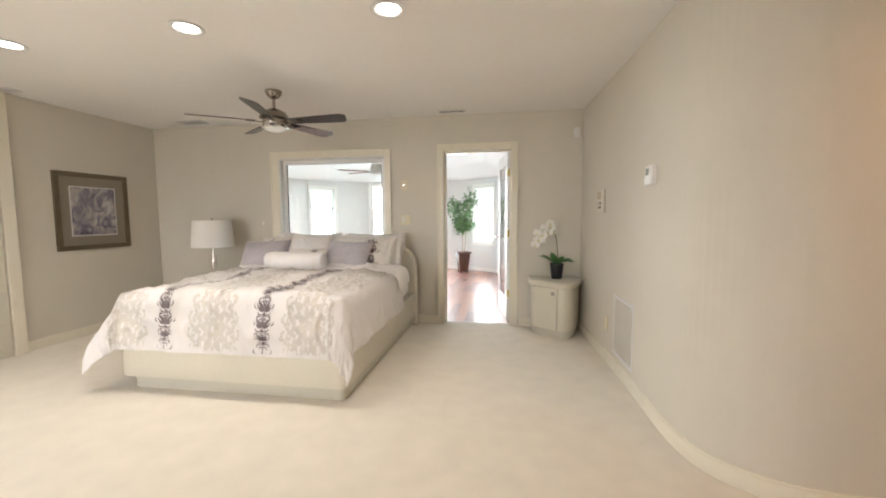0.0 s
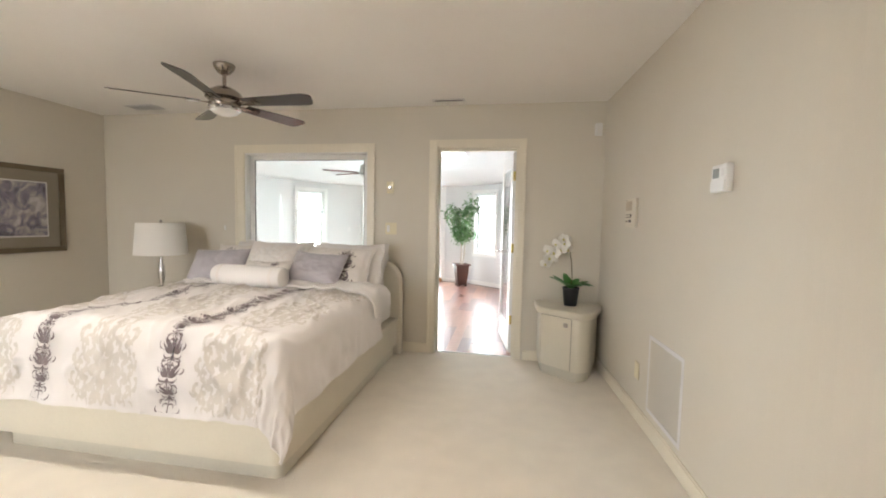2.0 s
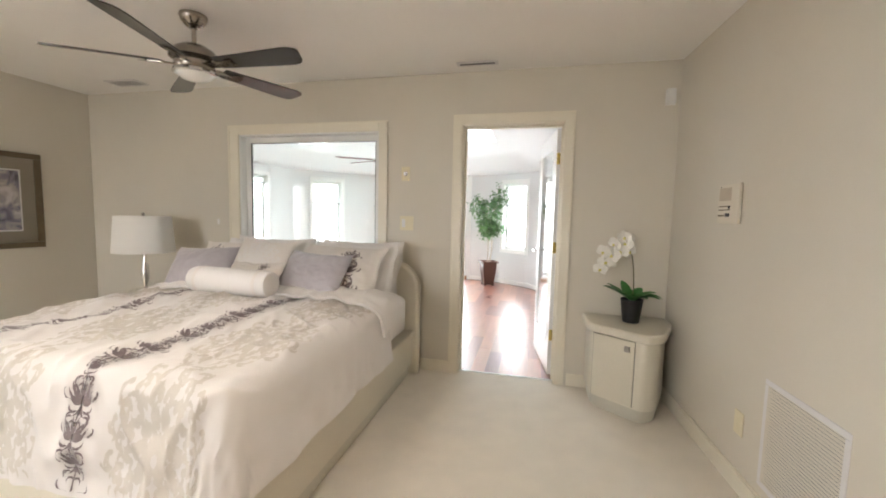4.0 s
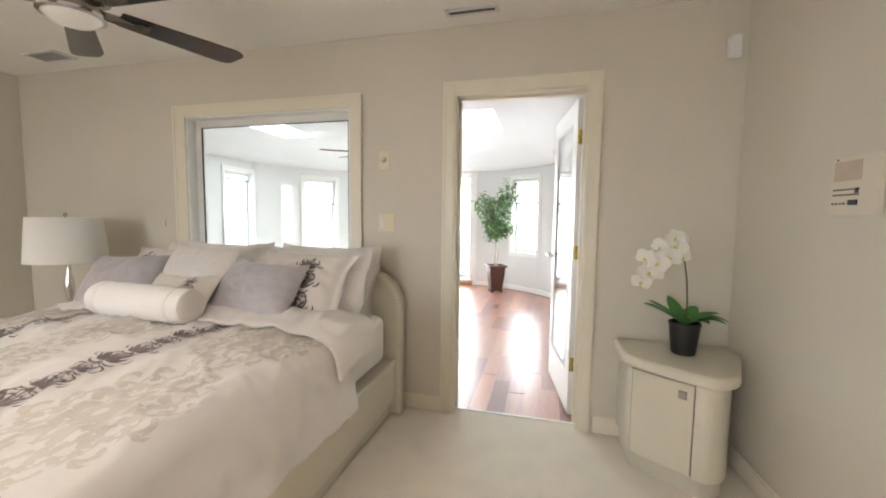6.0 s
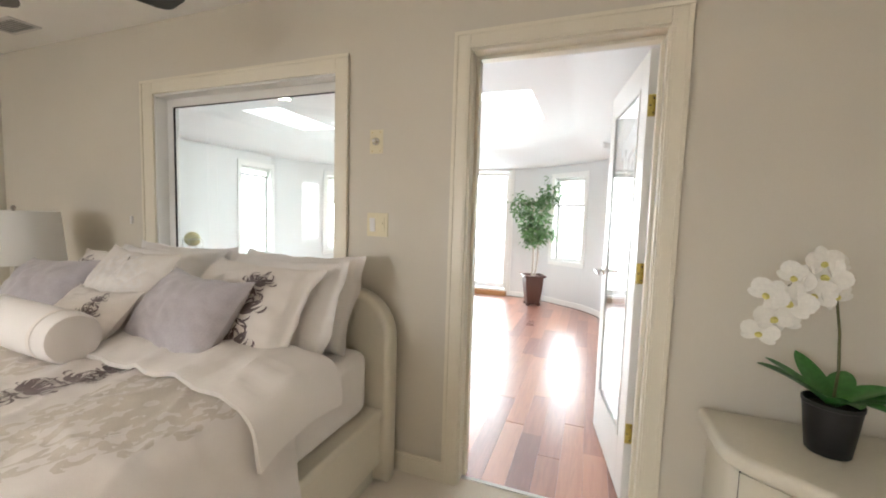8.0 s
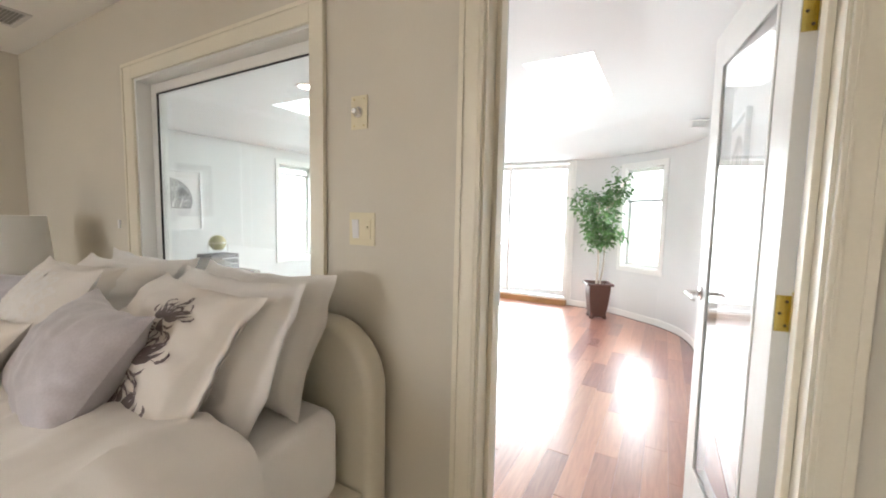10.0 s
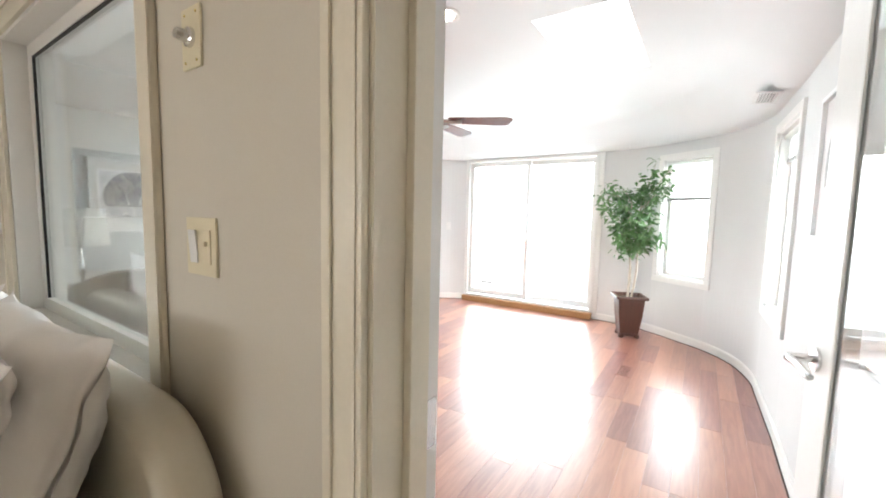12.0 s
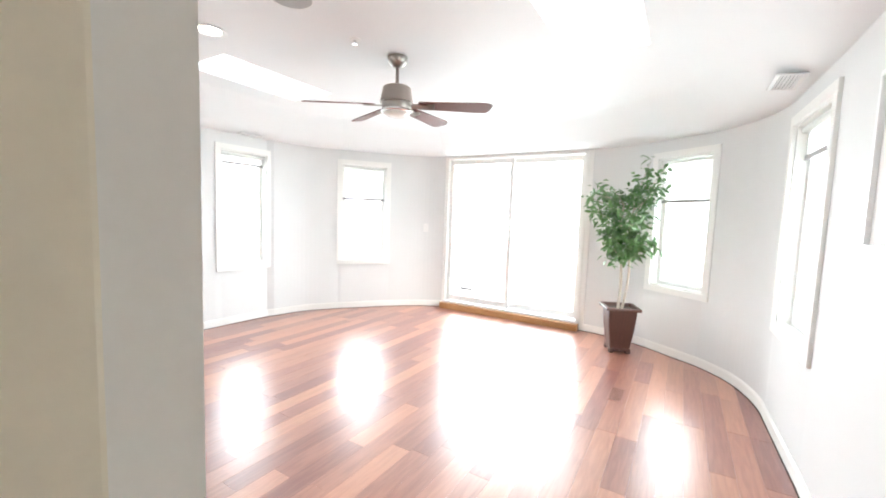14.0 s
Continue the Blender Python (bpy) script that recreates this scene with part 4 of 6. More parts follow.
def cloth(f, s0, s1, t0, t1, ns, nt, thick):
    bm = bmesh.new()
    top, low = [], []
    e = 0.004
    for i in range(ns + 1):
        s = s0 + (s1 - s0) * i / ns
        rt, rl = [], []
        for j in range(nt + 1):
            t = t0 + (t1 - t0) * j / nt
            p = f(s, t)
            n_ = (f(s + e, t) - f(s - e, t)).cross(f(s, t + e) - f(s, t - e))
            n_ = n_.normalized() if n_.length > 1e-9 else Vector((0, 0, 1))
            rt.append(bm.verts.new(p))
            rl.append(bm.verts.new(p - n_ * thick))
        top.append(rt)
        low.append(rl)
    for i in range(ns):
        for j in range(nt):
            bm.faces.new((top[i][j], top[i + 1][j], top[i + 1][j + 1], top[i][j + 1]))
            bm.faces.new((low[i][j], low[i][j + 1], low[i + 1][j + 1], low[i + 1][j]))
    for i in range(ns):
        bm.faces.new((top[i][0], low[i][0], low[i + 1][0], top[i + 1][0]))
        bm.faces.new((top[i][nt], top[i + 1][nt], low[i + 1][nt], low[i][nt]))
    for j in range(nt):
        bm.faces.new((top[0][j], top[0][j + 1], low[0][j + 1], low[0][j]))
        bm.faces.new((top[ns][j], low[ns][j], low[ns][j + 1], top[ns][j + 1]))
    return bm


duvet = part("duvet", cloth(duvet_point, S0, S1, T0, T1, 190, 160, 0.016), M["duvet"], None, "", True)
tagged(duvet, "ivory duvet with taupe damask and dark plum embroidery", "duvet")


# damask ornament from tapered curling strokes
def stroke(x, y, angle, length, curl, width, n_=15):
    """Left and right edges of a lobed leaf that curls on its way."""
    pts = []
    a = radians(angle)
    step = length / n_
    for i in range(n_ + 1):
        u = i / n_
        w = width * math.sin(math.pi * min(1, 0.12 + 0.88 * u)) ** 0.7 * (1 - 0.25 * u) * (0.62 + 0.48 * abs(math.sin(3.2 * math.pi * u)))
        if i == n_:
            w = 0.0012
        nx, ny = -math.sin(a), math.cos(a)
        pts.append(((x + nx * w / 2, y + ny * w / 2), (x - nx * w / 2, y - ny * w / 2)))
        a += radians(curl) / n_ * (0.5 + 1.0 * u)
        x += step * math.cos(a)
        y += step * math.sin(a)
    return pts


def mirrored(list_of_args, sx=1.0, sy=1.0):
    res = []
    for x, y, ang, ln, cu, w in list_of_args:
        res.append(stroke(x * sx, y * sy, ang, ln, cu, w))
        res.append(stroke(-x * sx, y * sy, 180 - ang, ln, -cu, w))
    return res


def column_motif():
    """One repeat of the dark column: two fans of leaves on a stem with scrolls, about 0.22 wide and 0.30 long."""
    a = []
    for y, k in ((-0.135, 1.0), (-0.03, 0.92), (0.068, 0.68)):
        for ang, ln, cu, w in ((82, 0.074, -8, 0.018), (58, 0.080, -28, 0.020), (32, 0.084, 30, 0.020), (6, 0.080, 60, 0.018), (-22, 0.062, 100, 0.013)):
            a.append((0.004, y, ang, ln * k, cu, 0.78 * w * k))
        a += [(0.052 * k, y + 0.052 * k, 60, 0.040 * k, 150, 0.009 * k), (0.070 * k, y + 0.012 * k, 10, 0.040 * k, 140, 0.010 * k), (0.020 * k, y - 0.022 * k, -30, 0.050 * k, 130, 0.010 * k), (0.003, y + 0.074 * k, 84, 0.026, 20, 0.012 * k), (0.004, y + 0.05 * k, 40, 0.045 * k, -170, 0.008 * k), (0.034 * k, y - 0.040 * k, 20, 0.045 * k, -150, 0.009 * k), (0.004, y - 0.012, -70, 0.034, 60, 0.010)]
    return mirrored(a)


def medallion():
    """A large pale damask flower, about 0.62 wide and 0.70 long."""
    a = []
    for ring, (r0, count, ln, wd) in enumerate(((0.02, 8, 0.085, 0.024), (0.085, 10, 0.090, 0.021), (0.155, 13, 0.085, 0.019), (0.220, 15, 0.075, 0.017), (0.280, 16, 0.060, 0.014))):
        for k in range(count):
            ang = 86 - (k + 0.5 * (ring % 2)) * 172 / count
            cu = (40, -70, 85, -95, 120)[ring] * (1 if (k + ring) % 2 else -1)
            for off, f in ((0, 1.0), (24, 0.72), (-24, 0.72)) if ring in (1, 2, 3) else ((0, 1.0), (30, 0.7)):
                a.append((r0 * math.cos(radians(ang)), 1.12 * r0 * math.sin(radians(ang)), ang + off + (14 if ring % 2 else -14), 1.2 * ln * f, cu * (1 if off >= 0 else -1), 1.55 * wd * f))
    return mirrored(a)


def lay(bm, strokes, f, ox, oy, lift, inside, scale=1.0, tied=True):
    """Lays strokes on the surface f, centred on (ox, oy) of its cloth, each tied by a thread to the stem in the middle."""
    e = 0.004

    def put(s, t):
        p = f(s, t)
        n_ = (f(s + e, t) - f(s - e, t)).cross(f(s, t + e) - f(s, t - e)).normalized()
        return bm.verts.new(p + n_ * lift)
    kept = [st for st in strokes if all(inside(ox + scale * p[0], oy + scale * p[1]) for pr in st for p in pr)]
    if not kept:
        return
    ys = [oy + scale * st[0][0][1] for st in kept]
    lo, hi = min(ys), max(ys) + 0.01
    m_ = 24 if tied else 0
    stem = []
    for i in range(m_ + 1):
        y = lo + (hi - lo) * i / max(1, m_)
        stem.append((put(ox - 0.0028, y), put(ox + 0.0028, y), y))
    for a, b in zip(stem, stem[1:]) if tied else ():
        bm.faces.new((a[0], a[1], b[1], b[0]))
    for st in kept:
        rows = []
        for pr in st:
            rows.append([put(ox + scale * q[0], oy + scale * q[1]) for q in (pr[0], ((pr[0][0] + pr[1][0]) / 2, (pr[0][1] + pr[1][1]) / 2), pr[1])])
        for a, b in zip(rows, rows[1:]):
            for k in (0, 1):
                bm.faces.new((a[k], a[k + 1], b[k + 1], b[k]))
        if not tied:
            continue
        y0 = oy + scale * st[0][0][1]
        near = min(stem, key=lambda q: abs(q[2] - y0))
        end = near[1] if st[0][0][0] > 0 else near[0]
        bm.faces.new((rows[0][0], rows[0][1], end))


def on_duvet(s, t):
    return S0 + 0.02 < s < S1 - 0.02 and T0 + 0.015 < t < T1 - 0.01


def narrowed(strokes, kx, ky):
    return [[tuple((q[0] * kx, q[1] * ky) for q in pr) for pr in st] for st in strokes]


for col in (-1.90, -1.165, -0.455):
    for i in range(3):
        bm = bmesh.new()
        lay(bm, narrowed(medallion(), 0.64, 0.96), duvet_point, col, 2.63 + 0.66 * i, 0.0014, on_duvet, 1.0, False)
        part("damask_flower", bm, M["taupe"], duvet, "pale taupe damask flower", True)
for col in (-1.545, -0.785):
    for i in range(7):
        bm = bmesh.new()
        lay(bm, narrowed(column_motif(), 0.86, 1.0), duvet_point, col, 2.50 + 0.292 * i, 0.0026, on_duvet, 1.0)
        if len(bm.verts):
            part("embroidered_motif", bm, M["plum"], duvet, "dark plum embroidered motif", True)
        else:
            bm.free()


# the turned-back end of the cover, white underside up
def fold_point(s, t):
    p = duvet_point(s, min(t, 4.30))
    u = (t - 4.05) / 0.39
    lift = 0.022 + 0.020 * math.sin(math.pi * min(1, max(0, u))) + 0.010 * noise.noise(Vector((s * 5, t * 7, 9.0)))
    if s > DX1 - 0.09:
        p.x += 0.030
        p.z -= 0.02 * (1 - u)
    return Vector((p.x, t + 0.02 * noise.noise(Vector((s * 3, 0.0, 3.0))), p.z + lift))


fold = part("duvet_turnback", cloth(fold_point, S0 + 0.12, DX1 + 0.14, 4.05, 4.44, 110, 20, 0.014), M["sheet"], duvet, "turned-back white cotton lining", True)


def pillow_mesh(w, h, d, seed=0.0, n_=44, droop=0.0, crease=1.0, hem=0.0):
    """A stuffed cushion in the xz plane, thickness along y, with drawn-in sides; a hem leaves a loose flat edge at both ends."""
    def half(u, v, sign):
        uu = min(1.0, abs(u) / (1 - hem))
        k = max(0, (1 - uu ** 2.6) * (1 - abs(v) ** 2.4))
        y = sign * d / 2 * k ** 0.62
        pinch = 0.045 if hem == 0 else 0.03
        x = w / 2 * u * (1 - pinch * (1 - v * v) * abs(u) ** 3)
        z = h / 2 * v * (1 - pinch * (1 - u * u) * abs(v) ** 3)
        loose = max(0.0, abs(u) - (1 - hem) * 0.86) / max(0.05, 1 - (1 - hem) * 0.86) if hem else 0.0
        y += sign * 0.004 * (loose > 0) * (1 - v * v)
        y += loose * (0.018 * noise.noise(Vector((v * 1.5 + seed * 3, u * 1.2, 4.2))) + 0.006 * noise.noise(Vector((v * 4.5 + seed, u, 2.2))))
        x -= 0.03 * loose * u * (0.5 + noise.noise(Vector((v * 1.3 + seed, 7.0, u))))
        wob = noise.noise(Vector((u * 2.2 + seed, v * 2.2, sign * 0.7)))
        y += sign * 0.020 * crease * wob * k ** 0.5 + sign * 0.010 * crease * noise.noise(Vector((u * 6 + seed, v * 6, 3 + sign))) * k ** 0.4
        cr_ = 1 - abs(noise.noise(Vector((u * 2.6 + seed * 2 + 0.9 * v, v * 1.3 - 0.9 * u, 7.0)))) * 5
        y -= sign * 0.010 * crease * max(0, cr_) * k ** 0.3
        edge = 0.007 * noise.noise(Vector((u * 4 + seed, v * 4, 1.3)))
        x += edge * abs(u)
        z += edge * abs(v) - 0.022 * (1 - u * u) * (v > 0) * v
        y += droop * (v - 1) ** 2 * 0.25
        return Vector((x, y, z))
    bm = bmesh.new()
    grids = []
    for sign in (-1, 1):
        g = [[bm.verts.new(half(-1 + 2 * i / n_, -1 + 2 * j / n_, sign)) for j in range(n_ + 1)] for i in range(n_ + 1)]
        grids.append(g)
        for i in range(n_):
            for j in range(n_):
                bm.faces.new((g[i][j], g[i + 1][j], g[i + 1][j + 1], g[i][j + 1]))
    bmesh.ops.remove_doubles(bm, verts=bm.verts, dist=0.0006)
    return bm, half


def pillow(name, m, w, h, d, mat, lab, seed=0.0, motif=None):
    bm, half = pillow_mesh(w, h, d, seed, crease=0.4 if name == "throw_cushion" else 1.0, hem=0.0 if name == "throw_cushion" else 0.13)
    ob = part(name, bm, mat, None, "", True)
    ob.matrix_world = m
    tagged(ob, lab, "pillow", "pillows on the bed")
    if motif:
        kind_, ox, oy, sc, mt, turn = motif
        f = lambda s, t: half(s / (w / 2), t / (h / 2), -1)
        b2 = bmesh.new()
        sts = column_motif() if kind_ == "column" else medallion()
        if turn:
            sts = [[tuple((q[1], -q[0]) for q in pr) for pr in st] for st in sts]
        lay(b2, sts, f, ox, oy, 0.0022, lambda s, t: abs(s) < w / 2 - 0.02 and abs(t) < h / 2 - 0.02, sc)
        part("embroidery", b2, mt, ob, "damask embroidery", True)
    return ob


def bed_pose(x, y, z, lean, turn=0.0, roll=0.0):
    return pose(x, y, z, -lean, 0, turn) @ pose(0, 0, 0, 0, roll, 0)


pillow("sleeping_pillow", bed_pose(-0.655, 4.725, 0.885, 19, 0, 0), 0.74, 0.45, 0.23, M["sheet"], "white cotton pillow standing against the headboard", 1.0)
pillow("sleeping_pillow", bed_pose(-0.665, 4.605, 0.885, 28, -3, 0), 0.75, 0.45, 0.23, M["sheet"], "white cotton pillow leaning on another", 2.0)
pillow("pillow_sham", bed_pose(-0.725, 4.485, 0.870, 36, -5, 1), 0.74, 0.47, 0.23, M["cream_pillow"], "cream pillow sham with a plum damask band", 3.0, ("column", 0.14, 0.0, 1.28, M["plum"], False))
pillow("sleeping_pillow", bed_pose(-1.435, 4.725, 0.885, 19, 0, 0), 0.78, 0.45, 0.23, M["sheet"], "white cotton pillow standing against the headboard", 4.0)
pillow("sleeping_pillow", bed_pose(-1.445, 4.605, 0.885, 28, 3, 0), 0.78, 0.45, 0.23, M["sheet"], "white cotton pillow leaning on another", 5.0)
pillow("pillow_sham", bed_pose(-1.56, 4.485, 0.870, 36, 5, -1), 0.76, 0.47, 0.23, M["cream_pillow"], "cream pillow sham with a plum damask band", 6.0, ("column", -0.20, 0.0, 1.28, M["plum"], False))
pillow("throw_cushion", bed_pose(-0.815, 4.315, 0.878, 38, -6, 2), 0.53, 0.36, 0.20, M["grey_silk"], "grey lilac silk cushion", 7.0)
pillow("throw_cushion", bed_pose(-1.75, 4.33, 0.880, 38, 8, -3), 0.52, 0.36, 0.20, M["grey_silk"], "grey lilac silk cushion", 8.0)
pillow("throw_cushion", bed_pose(-1.27, 4.345, 0.905, 32, 2, 3), 0.46, 0.46, 0.14, M["cream_pillow"], "cream cushion with faint tone-on-tone damask", 9.0, ("medallion", 0.0, 0.0, 0.56, M["sheet"], False))
pillow("throw_cushion", bed_pose(-1.22, 4.195, 0.845, 42, -4, -2), 0.46, 0.28, 0.13, M["cream_pillow"], "small oblong cushion with taupe and plum flowers", 10.0, ("column", 0.11, 0.0, 0.72, M["plum"], False))

bol = part("bolster", lathe([(0, -0.315), (0.05, -0.318), (0.078, -0.308), (0.086, -0.285), (0.0875, -0.2), (0.089, 0.0), (0.0875, 0.2), (0.086, 0.285), (0.078, 0.308), (0.05, 0.318), (0, 0.315)], 40, pose(0, 0, 0, 0, 90, 0)), M["sheet"], None, "", True)
bol.matrix_world = pose(-1.235, 4.03, 0.842, 0, 0, -3)
tagged(bol, "white cotton bolster lying before the cushions", "bolster", "pillows on the bed")
for x in (-0.235, 0.235):
    part("seam_band", lathe([(0.0885, x - 0.012), (0.0905, x - 0.010), (0.0905, x + 0.010), (0.0885, x + 0.012)], 40, pose(0, 0, 0, 0, 90, 0)), M["cream_pillow"], bol, "", True)


# nightstands
def nightstand(m, mirror=1):
    t = thing("nightstand", m, "cream lacquered nightstand with rounded corners and one door", "nightstand", "pair of nightstands")
    raw = [(-0.345, 0.165), (-0.345, -0.140), (-0.020, -0.365), (0.095, -0.325), (0.242, 0.030), (0.230, 0.165)]

    def outline(d):
        pts = [(mirror * x, y) for x, y in rounded(raw, [0.0, 0.085, 0.035, 0.075, 0.06, 0.0], 10)]
        cx_, cy_ = -0.05 * mirror, 0.165
        return [(cx_ + (x - cx_) * (1 - d / 0.30), cy_ + (y - cy_) * (1 - d / 0.45)) for x, y in pts]
    part("base", soft_prism(outline(0.055), 0.0, 0.085, 0.002, 1), M["lacquer_shaded"], t)
    part("body", soft_prism(outline(0.035), 0.086, 0.536, 0.004, 2), M["lacquer"], t, "", True)
    part("top", soft_prism(outline(0.0), 0.537, 0.595, 0.018), M["lacquer"], t, "thick rounded cream top", True)
    # door on the front face
    a, b = Vector((-0.299, -0.129)), Vector((-0.070, -0.291))
    d = (b - a).normalized()
    ang = math.degrees(math.atan2(d.y, d.x))
    if mirror > 0:
        mm = pose(a.x, a.y, 0, 0, 0, ang)
        ln = (b - a).length
        dr = part("door", box(0.004, ln, -0.006, 0.010, 0.100, 0.526, 0.002, mm), M["lacquer"], t)
        bm = bmesh.new()
        for q in ((0.001, 0.003, 0.098, 0.528), (ln + 0.001, ln + 0.003, 0.098, 0.528), (0.001, ln + 0.003, 0.5285, 0.530)):
            add_box(bm, q[0], q[1], -0.001, 0.004, q[2], q[3], 0, mm)
        part("shadow_gap", bm, M["dark"], t)
        part("knob", box(ln - 0.062, ln - 0.028, -0.018, -0.006, 0.455, 0.491, 0.003, mm), M["nickel"], dr, "small square grey metal pull")
    return t


nightstand(pose(1.43, 4.79, 0))
nightstand(pose(-2.62, 4.79, 0), -1)

# bedside lamp
lamp = thing("table_lamp", pose(-2.575, 4.55, 0.5955), "table lamp with white drum shade and chrome stem", "lamp")
part("foot", lathe([(0, 0), (0.075, 0), (0.078, 0.008), (0.05, 0.02), (0.018, 0.03), (0, 0.03)], 32), M["chrome"], lamp, "", True)
part("stem", lathe([(0, 0.03), (0.012, 0.03), (0.014, 0.06), (0.026, 0.10), (0.03, 0.16), (0.024, 0.22), (0.013, 0.26), (0.016, 0.285), (0.010, 0.30), (0.010, 0.36), (0, 0.36)], 28), M["chrome"], lamp, "glass and chrome turned stem", True)
part("socket", lathe([(0, 0.355), (0.018, 0.355), (0.018, 0.42), (0, 0.42)], 18), M["nickel"], lamp)
sh = part("shade", lathe([(0.226, 0.340), (0.228, 0.340), (0.203, 0.650), (0.201, 0.650), (0.226, 0.340)], 56), M["shade"], lamp, "white linen drum shade", True)
part("top_spider", tube([(-0.2, 0, 0.640), (0, 0, 0.635), (0.2, 0, 0.640)], 0.003, 6), M["nickel"], sh)
part("harp", tube([(0, 0, 0.42), (0.055, 0, 0.50), (0.05, 0, 0.60), (0, 0, 0.648), (-0.05, 0, 0.60), (-0.055, 0, 0.50), (0, 0, 0.42)], 0.0025, 6), M["nickel"], lamp)
part("finial", lathe([(0, 0.640), (0.008, 0.640), (0.006, 0.655), (0.014, 0.667), (0.009, 0.68), (0, 0.685)], 14), M["nickel"], lamp, "", True)

# orchid
orch = thing("orchid", pose(1.385, 4.765, 0.5955), "white orchid with green leaves in a black pot", "potted plant")
sq = lambda h: [(-h, -h), (h, -h), (h, h), (-h, h)]


part("pot", lathe([(0, 0), (0.052, 0), (0.055, 0.004), (0.063, 0.070), (0.071, 0.150), (0.0735, 0.152), (0.0735, 0.163), (0.069, 0.164), (0.067, 0.140), (0, 0.139)], 40), M["black_plastic"], orch, "black round tapered pot", True)
part("soil", lathe([(0.066, 0.1395), (0.04, 0.148), (0, 0.150)], 20), M["soil"], orch)
STEM = [(0.0, 0.0, 0.14), (0.006, 0.0, 0.26), (-0.002, 0.0, 0.38), (-0.018, -0.006, 0.47), (-0.06, -0.020, 0.535), (-0.125, -0.045, 0.545), (-0.180, -0.065, 0.495), (-0.215, -0.072, 0.42)]
part("flower_stem", tube(STEM, [0.004, 0.004, 0.0038, 0.0035, 0.003, 0.0028, 0.0024, 0.002], 8), M["stem"], orch, "", True)


def blade_leaf(length, width, bend, fold=0.25, n_=10):
    bm = bmesh.new()
    rows = []
    for i in range(n_ + 1):
        u = i / n_
        w = width / 2 * (math.sin(math.pi * (0.10 + 0.90 * u)) ** 0.65 if u < 1 else 0.02)
        y = length * (u - 0.10 * bend * u * u)
        z = length * (0.72 * u - bend * 0.85 * u * u)
        rows.append([bm.verts.new((k * w, y, z + fold * abs(k) * w)) for k in (-1, -0.5, 0, 0.5, 1)])
    low = [[bm.verts.new((v.co.x, v.co.y, v.co.z - 0.0018)) for v in r] for r in rows]
    for g, flip in ((rows, False), (low, True)):
        for a, b in zip(g, g[1:]):
            for k in range(4):
                f = (a[k], a[k + 1], b[k + 1], b[k])
                bm.faces.new(f[::-1] if flip else f)
    return bm


for ang, ln, wd, bend in ((82, 0.15, 0.066, 0.28), (66, 0.13, 0.062, 0.12), (100, 0.13, 0.060, 0.18), (15, 0.12, 0.060, -0.05), (-98, 0.155, 0.066, 0.66), (-120, 0.14, 0.060, 0.60), (-80, 0.13, 0.060, 0.40), (178, 0.11, 0.060, 0.45), (150, 0.10, 0.058, 0.30), (-150, 0.11, 0.058, 0.5), (-35, 0.11, 0.060, 0.2), (50, 0.10, 0.055, 0.3)):
    bm = blade_leaf(ln * 1.32, wd * 1.22, bend)
    bmesh.ops.transform(bm, matrix=pose(0, 0, 0.148, 0, 0, ang), verts=bm.verts)
    part("leaf", bm, M["orchid_leaf"], orch, "", True)


def orchid_bloom(m, size):
    fl = None
    for k, (ang, ln, wd) in enumerate(((90, 1.0, 0.80), (205, 0.95, 0.62), (-25, 0.95, 0.62), (160, 1.05, 1.05), (20, 1.05, 1.05))):
        bm = bmesh.new()
        rows = []
        for i in range(7):
            u = i / 6
            w = wd * size / 2 * math.sin(math.pi * min(1.0, 0.12 + 0.80 * u)) ** 0.6 * (1.0 if u < 0.99 else 0.55)
            cup = 0.16 * size * u * u
            rows.append([bm.verts.new((ln * size * u, q * w, cup + 0.05 * size * abs(q) * math.sin(5 * u + k))) for q in (-1, -0.4, 0.4, 1)])
        for a, b in zip(rows, rows[1:]):
            for q in range(3):
                bm.faces.new((a[q], a[q + 1], b[q + 1], b[q]))
        r = bmesh.ops.extrude_face_region(bm, geom=list(bm.faces))
        bmesh.ops.translate(bm, vec=(0, 0, 0.0012), verts=[v for v in r["geom"] if isinstance(v, bmesh.types.BMVert)])
        bmesh.ops.transform(bm, matrix=m @ pose(0, 0, 0.002 * (k > 2), 0, 0, ang), verts=bm.verts)
        if fl is None:
            fl = part("bloom", bm, M["petal"], orch, "", True)
        else:
            part("petal", bm, M["petal"], fl, "", True)
    part("lip", lathe([(0, 0), (0.13 * size, 0.02 * size), (0.20 * size, 0.12 * size), (0.12 * size, 0.25 * size), (0, 0.22 * size)], 10, m @ pose(0, -0.06 * size, 0, 25)), M["petal_heart"], fl, "yellow speckled lip", True)


BLOOMS = [(-0.045, -0.03, 0.545, -30, 0.056), (-0.085, -0.050, 0.49, 5, 0.060), (-0.020, -0.02, 0.49, 25, 0.052), (-0.135, -0.055, 0.465, -20, 0.060), (-0.115, -0.03, 0.535, -40, 0.052),
          (-0.175, -0.060, 0.415, 10, 0.056), (-0.185, -0.045, 0.48, -35, 0.054), (-0.205, -0.060, 0.365, -10, 0.048), (-0.06, -0.035, 0.585, 10, 0.050), (-0.14, -0.04, 0.40, 15, 0.046), (-0.02, -0.015, 0.57, 30, 0.044)]
for x, y, z, tw, sz in BLOOMS:
    orchid_bloom(pose(x - 0.030, y - 0.035, z + 0.005, 78, 0, tw) @ pose(0, 0, 0, 0, 0, tw), sz)
part("bud", lathe([(0, -0.016), (0.009, -0.006), (0.008, 0.008), (0, 0.016)], 10, pose(-0.238, -0.078, 0.375)), M["petal_heart"], orch, "greenish bud", True)

